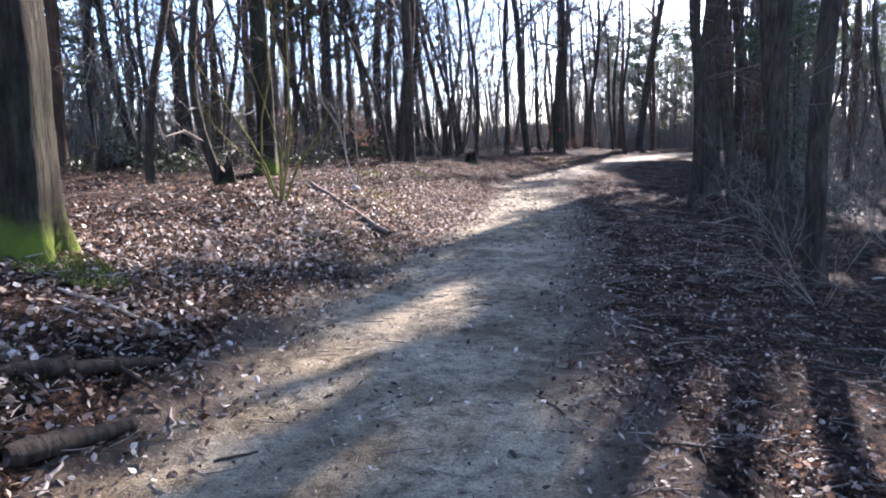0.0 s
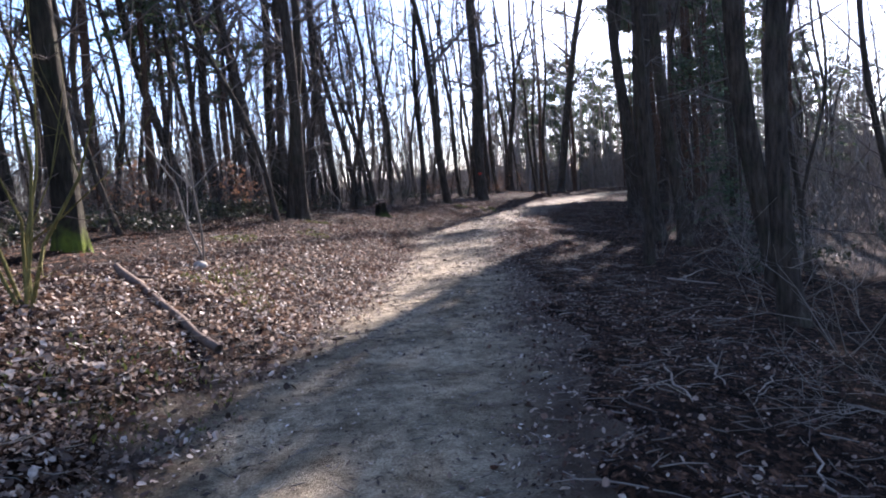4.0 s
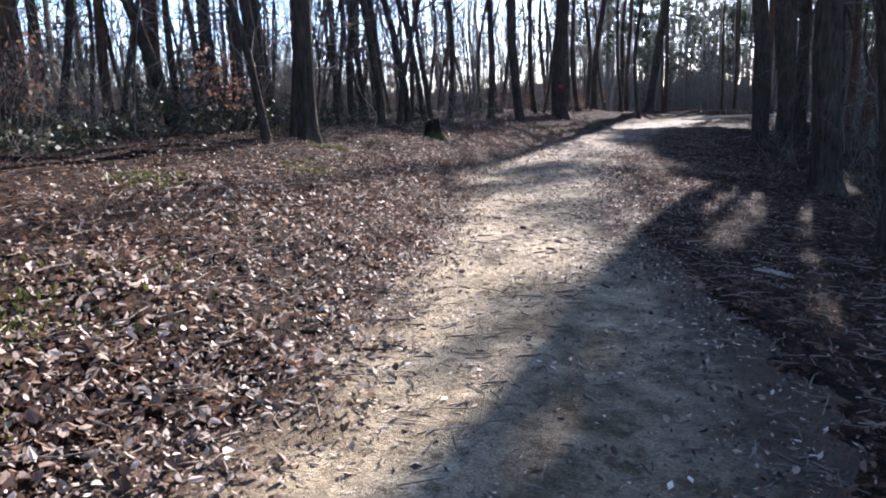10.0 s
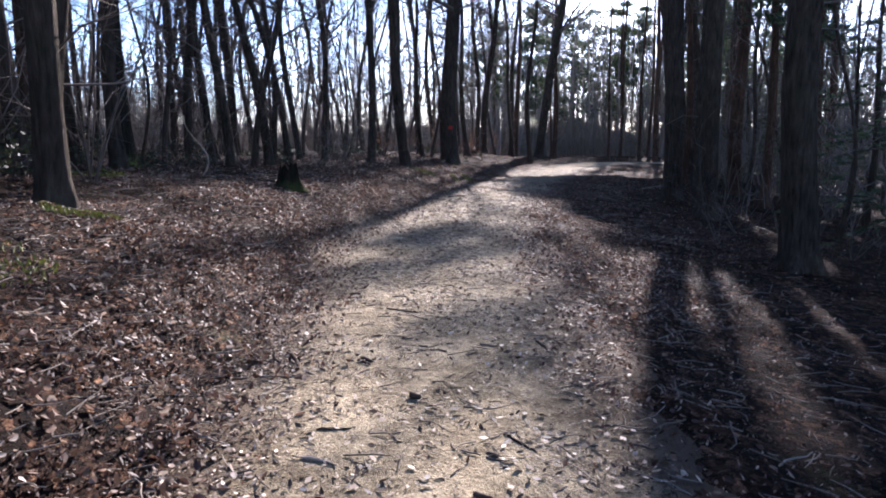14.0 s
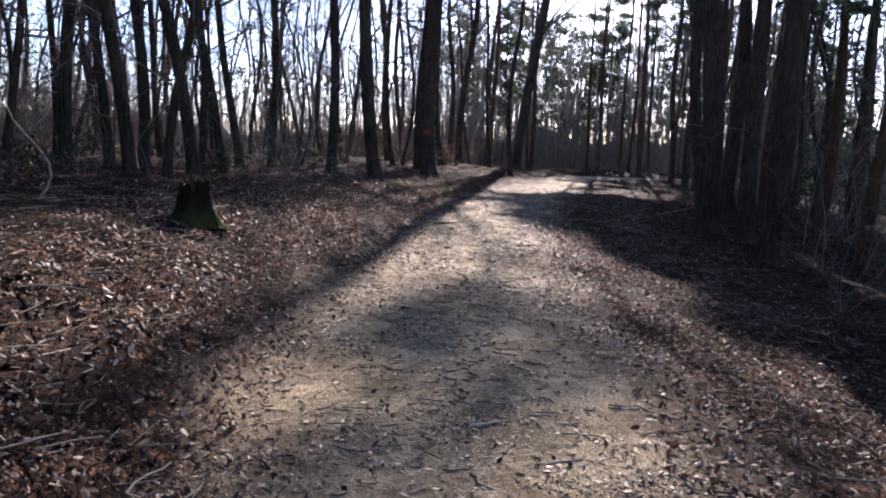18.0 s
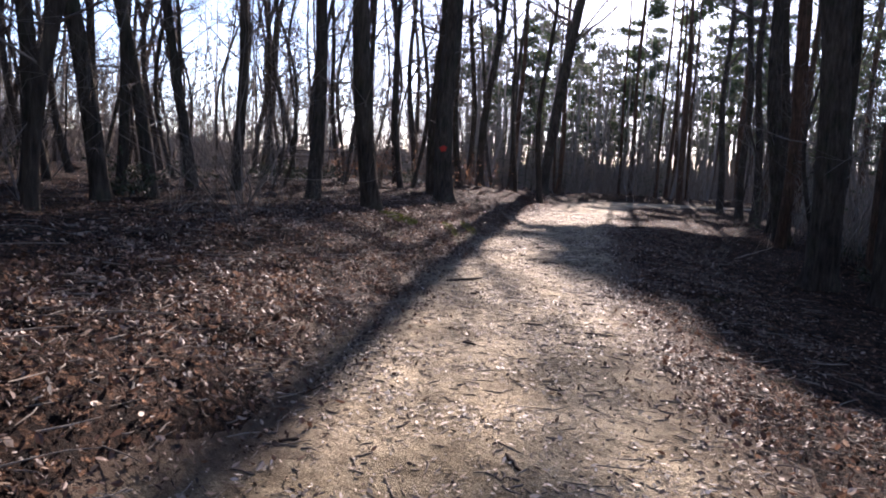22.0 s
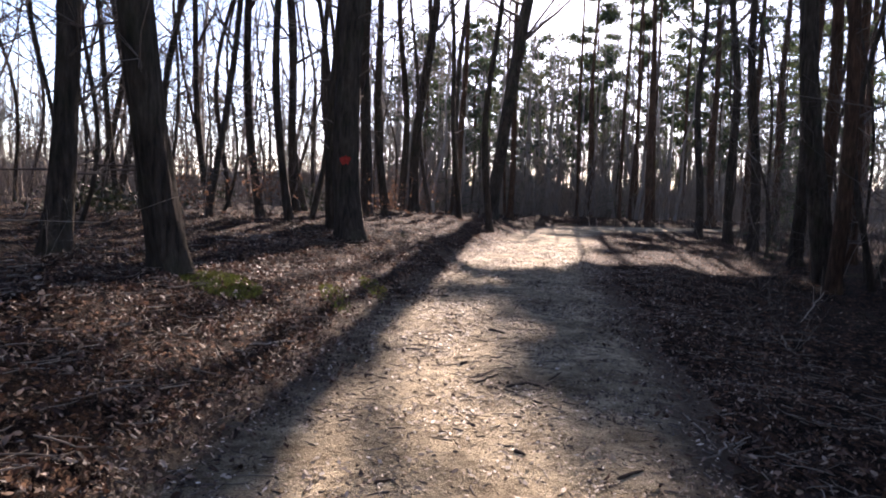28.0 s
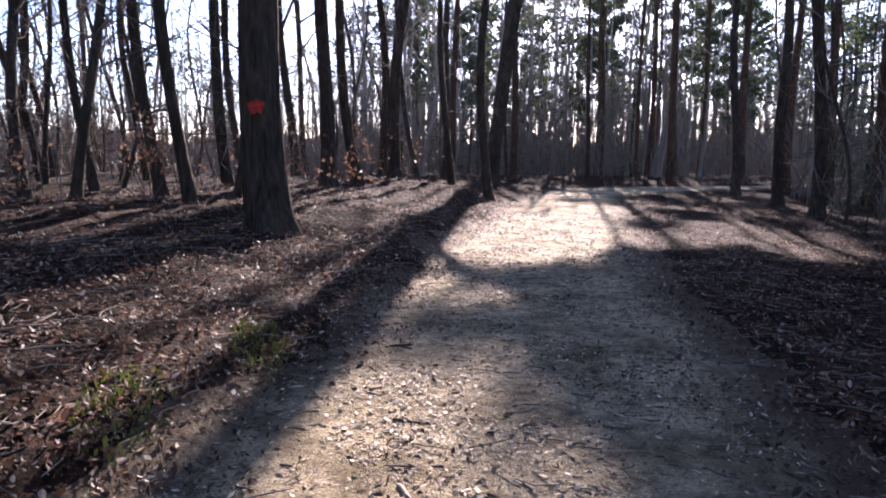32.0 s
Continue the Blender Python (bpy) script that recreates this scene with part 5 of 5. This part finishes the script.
shoot.tube(np.stack([0.16 * np.sin(5 * q) - 0.1 * q, 0.05 * np.sin(7 * q), 1.05 * q - 0.03], 1), np.linspace(0.013, 0.006, 9), 6)
shoot.tube(np.array([[0.02, 0.0, 0.72], [0.12, 0.02, 0.83], [0.15, 0.05, 0.92]]), [0.007, 0.005, 0.003], 5)
tagged(shoot.build("dead_shoot", WOOD_PALE), "thin bleached crooked dead shoot on the bank", "shoot").location = (-2.8, 26.9, float(rise(-2.8, 26.9)))

# red paint on the thick oak
bole = np.array([v.co for v in next(c for c in RED_TREE.children if c.name.startswith("trunk")).data.vertices])
k = int(np.argmin(np.abs(bole[:, 2] - 1.5)))
ring = bole[(k // 40) * 40:(k // 40) * 40 + 40]
mid, turn_of = ring.mean(0), np.arctan2(ring[:, 1] - ring[:, 1].mean(), ring[:, 0] - ring[:, 0].mean())
order = np.argsort(turn_of)
girth = np.hypot(*(ring[:, :2] - mid[:2]).T)
mark = Geo()
U, V = np.meshgrid(np.linspace(-0.42, 0.42, 13), np.linspace(-0.075, 0.075, 7))
U = U * (0.78 + 2.2 * V + 0.1 * np.sin(40 * V))
V = V + 0.018 * np.sin(9 * U + 1) + 0.012 * np.sin(23 * U)
A = U - 1.62
R = np.interp(A, turn_of[order], girth[order], period=2 * np.pi) + 0.016
P = np.stack([mid[0] + R * np.cos(A) + (1.5 + V - mid[2]) * -0.035, mid[1] + R * np.sin(A), 1.5 + V], -1).reshape(-1, 3)
i = np.arange(6)[:, None] * 13 + np.arange(12)[None]
mark.add(P, np.stack([i, i + 1, i + 14, i + 13], -1).reshape(-1, 4))
mark.build("paint_mark", RED_PAINT, RED_TREE, "daub of red paint")


# ---- moss, leaves and crumbs: past counting ----
def scatter(n, x0, x1, y0, y1, seed, keep):
    rng = np.random.default_rng(seed)
    x, y = rng.uniform(x0, x1, n), rng.uniform(y0, y1, n)
    ok = rng.uniform(0, 1, n) < keep(x, y)
    return rng, x[ok], y[ok]


def moss_bed(x0, y0, rx, ry, count, seed, label):
    rng = np.random.default_rng(seed)
    a, q = rng.uniform(0, 6.283, count), np.sqrt(rng.uniform(0, 1, count))
    x, y = x0 + rx * q * np.cos(a), y0 + ry * q * np.sin(a)
    at = np.stack([x, y, ground_height(x, y) + 0.035], 1)
    nr = rng.normal(0, 1, at.shape)
    nr /= np.linalg.norm(nr, axis=1)[:, None]
    al = unit_rows(np.stack([rng.normal(0, 0.5, count), rng.normal(0, 0.5, count), np.ones(count)], 1))
    g = Geo()
    blades(g, at, unit_rows(np.cross(al, nr)), al, rng.uniform(0.03, 0.07, count), rng.uniform(0.015, 0.03, count), 0.2)
    tagged(g.build("moss", MOSS, smooth=False), label, "moss", kind="stuff")


def unit_rows(v):
    return v / (np.linalg.norm(v, axis=1)[:, None] + 1e-9)


moss_bed(-1.95, 4.85, 0.5, 0.3, 1500, 1, "bright green moss spread at the oak's foot")
moss_bed(0.85, 38.7, 0.42, 0.5, 2600, 2, "bright green moss beside the oak's foot")
moss_bed(-1.4, 13.9, 0.6, 0.8, 140, 3, "thin moss between fallen leaves")
moss_bed(-1.5, 12.7, 0.45, 0.8, 420, 8, "olive moss between fallen leaves")
moss_bed(-1.0, 12.0, 0.3, 0.5, 200, 9, "olive moss between fallen leaves")
moss_bed(-2.7, 16.7, 0.4, 0.5, 300, 10, "olive moss between fallen leaves")
moss_bed(-1.9, 19.3, 0.35, 0.6, 220, 11, "olive moss between fallen leaves")
moss_bed(-3.8, 25.0, 0.5, 0.7, 600, 12, "green moss between fallen leaves")
moss_bed(-2.2, 21.3, 0.35, 0.4, 500, 4, "thin moss between fallen leaves")
moss_bed(-0.9, 8.9, 0.7, 0.9, 260, 6, "thin moss between fallen leaves")
moss_bed(2.0, 39.6, 0.2, 0.5, 200, 7, "thin moss along the edge of the path")
moss_bed(2.5, 41.0, 0.2, 0.5, 220, 5, "thin moss along the edge of the path")


def leaf_litter(rng, x, y, lo, hi, lift):
    n = len(x)
    z = surface(x, y)
    nr = unit_rows(np.stack([rng.normal(0, 0.8, n), rng.normal(0, 0.8, n), np.ones(n)], 1))
    al = unit_rows(np.cross(nr, rng.normal(0, 1, (n, 3))))
    ln = lo + (hi - lo) * rng.uniform(0, 1, n) ** 1.6
    at = np.stack([x, y, z + lift * rng.uniform(0.0, 1, n) + ln * 0.1], 1)
    return at, nr, al, ln


def bank_cover(x, y):
    o = off_way(x, y)
    inside = np.clip(1 + o / 0.9, 0, 1) ** 2.4 * 0.9
    thin = np.clip(1.15 - o / 6.5, 0.1, 1)
    patchy = np.clip(0.6 + 0.8 * grain2(x / 1.5, y / 1.5, 11) + 0.6 * grain2(x / 0.5, y / 0.5, 12) + 0.4 * grain2(x / 0.18, y / 0.18, 15), 0.38, 1)
    bare = np.where(across(x, y) > 0, np.interp(y, [0, 4, 7, 19, 22, 34, 38], [0.7, 0.55, 0.3, 0.3, 0.5, 0.5, 0.45]), 1.0)
    return np.where(o < 0, inside * np.clip(bare, 0.3, 0.8), thin * bare) * patchy


pale_leaves, dark_leaves = Geo(), Geo()
for o0, o1, y0, y1, n, seed in ((-0.9, 3.0, -1, 18, 230000, 1), (-0.9, 3.0, 12, 46, 350000, 4), (3.0, 9.0, -1, 50, 130000, 2), (-0.6, 5.0, 46, 62, 50000, 3)):
    rng = np.random.default_rng(seed)
    y, o = rng.uniform(y0, y1, n), rng.uniform(o0, o1, n)
    x = way(y) + np.where(rng.uniform(0, 1, n) < 0.5, -1, 1) * (HALF + o) * np.interp(y, FINE_Y, SLANT)
    keep = bank_cover(x, y)
    if seed in (1, 4):
        keep = keep * np.interp(o + 0.5 * grain2(x, y, 21), [1.7, 3.0], [1, 0.25])
    if seed == 1:
        keep = keep * np.interp(y, [12, 18], [1, 0])
    if seed == 4:
        keep = keep * np.interp(y, [12, 18], [0, 1])
    ok = rng.uniform(0, 1, n) < keep
    x, y = x[ok], y[ok]
    big = {1: (0.022, 0.08), 2: (0.03, 0.08), 3: (0.025, 0.07), 4: (0.018, 0.07)}[seed]
    at, nr, al, ln = leaf_litter(rng, x, y, big[0], big[1], 0.05)
    shape = (rng.uniform(0.32, 0.8, len(ln)) if seed == 1 else rng.uniform(0.2, 0.62, len(ln)), rng.uniform(-0.22, 0.34, len(ln)), rng.uniform(-0.5, 0.5, len(ln)))
    pale = (across(x, y) < 0) & (seed == 1) & (rng.uniform(0, 1, len(x)) < np.interp(off_way(x, y), [1.0, 2.8], [1, 0]))
    for geo, part_of in ((pale_leaves, pale), (dark_leaves, ~pale)):
        if part_of.any():
            size = ln[part_of] * np.where((across(x, y) > 0) & (y < 20), 0.75, 1.0)[part_of]
            (ovals if seed in (1, 4) else flakes)(geo, at[part_of], al[part_of], nr[part_of], size, *(q[part_of] for q in shape))
rng = np.random.default_rng(19)
n = 170000
y, o = rng.uniform(-0.5, 46, n), rng.uniform(-0.7, 2.4, n)
x = way(y) + np.where(rng.uniform(0, 1, n) < 0.6, -1, 1) * (HALF + o) * np.interp(y, FINE_Y, SLANT)
ok = rng.uniform(0, 1, n) < np.clip(1.4 * bank_cover(x, y), 0, 1)
at, nr, al, ln = leaf_litter(rng, x[ok], y[ok], 0.012, 0.04, 0.02)
flakes(dark_leaves, at, al, nr, ln, rng.uniform(0.15, 0.6, len(ln)), rng.uniform(-0.1, 0.3, len(ln)), rng.uniform(-0.5, 0.5, len(ln)))
tagged(pale_leaves.build("leaf_litter", LEAF, smooth=False), "pale curled beech leaves covering the woodland floor", "leaves", kind="stuff")
tagged(dark_leaves.build("leaf_litter", LEAF_BROWN, smooth=False), "small dark reddish-brown leaves covering the woodland floor", "leaves", kind="stuff")

crumbs = Geo()
for n, lo, hi, seed, y0, y1 in ((150000, 0.009, 0.03, 7, -0.5, 54), (80000, 0.022, 0.065, 8, -0.5, 54), (70000, 0.014, 0.045, 9, 19, 48)):
    rng = np.random.default_rng(seed)
    y, s = rng.uniform(y0, y1, n), rng.uniform(-1.65, 1.65, n)
    slope = np.interp(y, FINE_Y, np.gradient(FINE_X, FINE_Y))
    x, y = way(y) + s / np.sqrt(1 + slope ** 2), y - s * slope / np.sqrt(1 + slope ** 2)
    thick = np.clip(0.5 + 0.55 * grain2(x / 0.6, y / 0.6, 13) + 0.3 * grain2(x / 0.2, y / 0.2, 14), 0.06, 1) * np.clip(0.3 + (np.abs(s) / 1.2) ** 2 * 0.5 + np.clip((y - 12) / 6, 0, 1) * 0.45, 0, 1)
    ok = rng.uniform(0, 1, n) < thick
    x, y = x[ok], y[ok]
    n = len(x)
    ln = rng.uniform(lo, hi, n)
    al = unit_rows(np.stack([rng.normal(0, 1, n), rng.normal(0, 1, n), rng.normal(0, 0.25, n)], 1))
    up = unit_rows(np.stack([rng.normal(0, 0.35, n), rng.normal(0, 0.35, n), np.ones(n)], 1))
    flakes(crumbs, np.stack([x, y, way_height(x, y) + 0.003 + 0.15 * ln], 1), al, up, ln, rng.uniform(0.15, 0.6, n))
tagged(crumbs.build("leaf_crumbs", CRUMB, smooth=False), "crumbs of leaf, bark and straw scattered on the path", "leaves", kind="stuff")

chips = Geo()
rng, x, y = scatter(38000, -6, 10, -1, 52, 17, lambda x, y: np.where(off_way(x, y) < 0, 0.3, np.clip(1.0 - off_way(x, y) / 4, 0.05, 1) * np.where(across(x, y) > 0, 0.5, 1)))
z = surface(x, y) + np.where(off_way(x, y) > 0.3, 0.03, 0.0)
for a, b, c, t, ln in zip(x, y, z, rng.uniform(0, 6.283, len(x)), rng.uniform(0.04, 0.26, len(x))):
    d = np.array([math.cos(t), math.sin(t), rng.uniform(-0.08, 0.15)]) * ln
    p = np.array([a, b, c + 0.006])
    chips.tube(np.array([p, p + d * 0.5 + rng.normal(0, 0.08, 3) * ln * [1, 1, 0.3], p + d]), [0.0045, 0.004, 0.002], 3)
tagged(chips.build("twig_litter", TWIG_PALE), "short thin twigs strewn over path and leaves", "twigs", kind="stuff")

# longer crooked twigs in the leaves, and dark broken ones trodden into the path
for count, seed, y0, y1, lo, hi, thick, mat, where, label in (
        (1500, 23, 1, 46, 0.12, 0.5, 0.0042, TWIG_PALE, lambda x, y: np.where((off_way(x, y) > -0.3) & (off_way(x, y) < 2.6), np.where(across(x, y) < 0, 1.0, 0.5), 0), "crooked pale twigs lying in the leaves"),
        (3400, 24, 11, 46, 0.03, 0.17, 0.0046, TWIG, lambda x, y: np.where(off_way(x, y) < 0.1, 1.0, 0), "dark broken twigs trodden into the path")):
    bits = Geo()
    rng, x, y = scatter(count * 4, -4, 9, y0, y1, seed, where)
    for a, b, c, t, ln in zip(x, y, surface(x, y) + np.where(off_way(x, y) > 0, 0.035, 0.004), rng.uniform(0, 6.283, len(x)), lo + (hi - lo) * rng.uniform(0, 1, len(x)) ** 2):
        steps, p = [], np.array([a, b, c])
        for k in range(5):
            steps.append(p)
            t += rng.normal(0, 0.4)
            p = p + np.array([math.cos(t), math.sin(t), rng.uniform(-0.06, 0.08)]) * ln / 4
        wide = thick * rng.uniform(0.6, 1.5)
        bits.tube(np.array(steps), [wide, wide, wide * 0.9, wide * 0.75, wide * 0.5], 4)
    tagged(bits.build("twig_litter", mat), label, "twigs", kind="stuff")
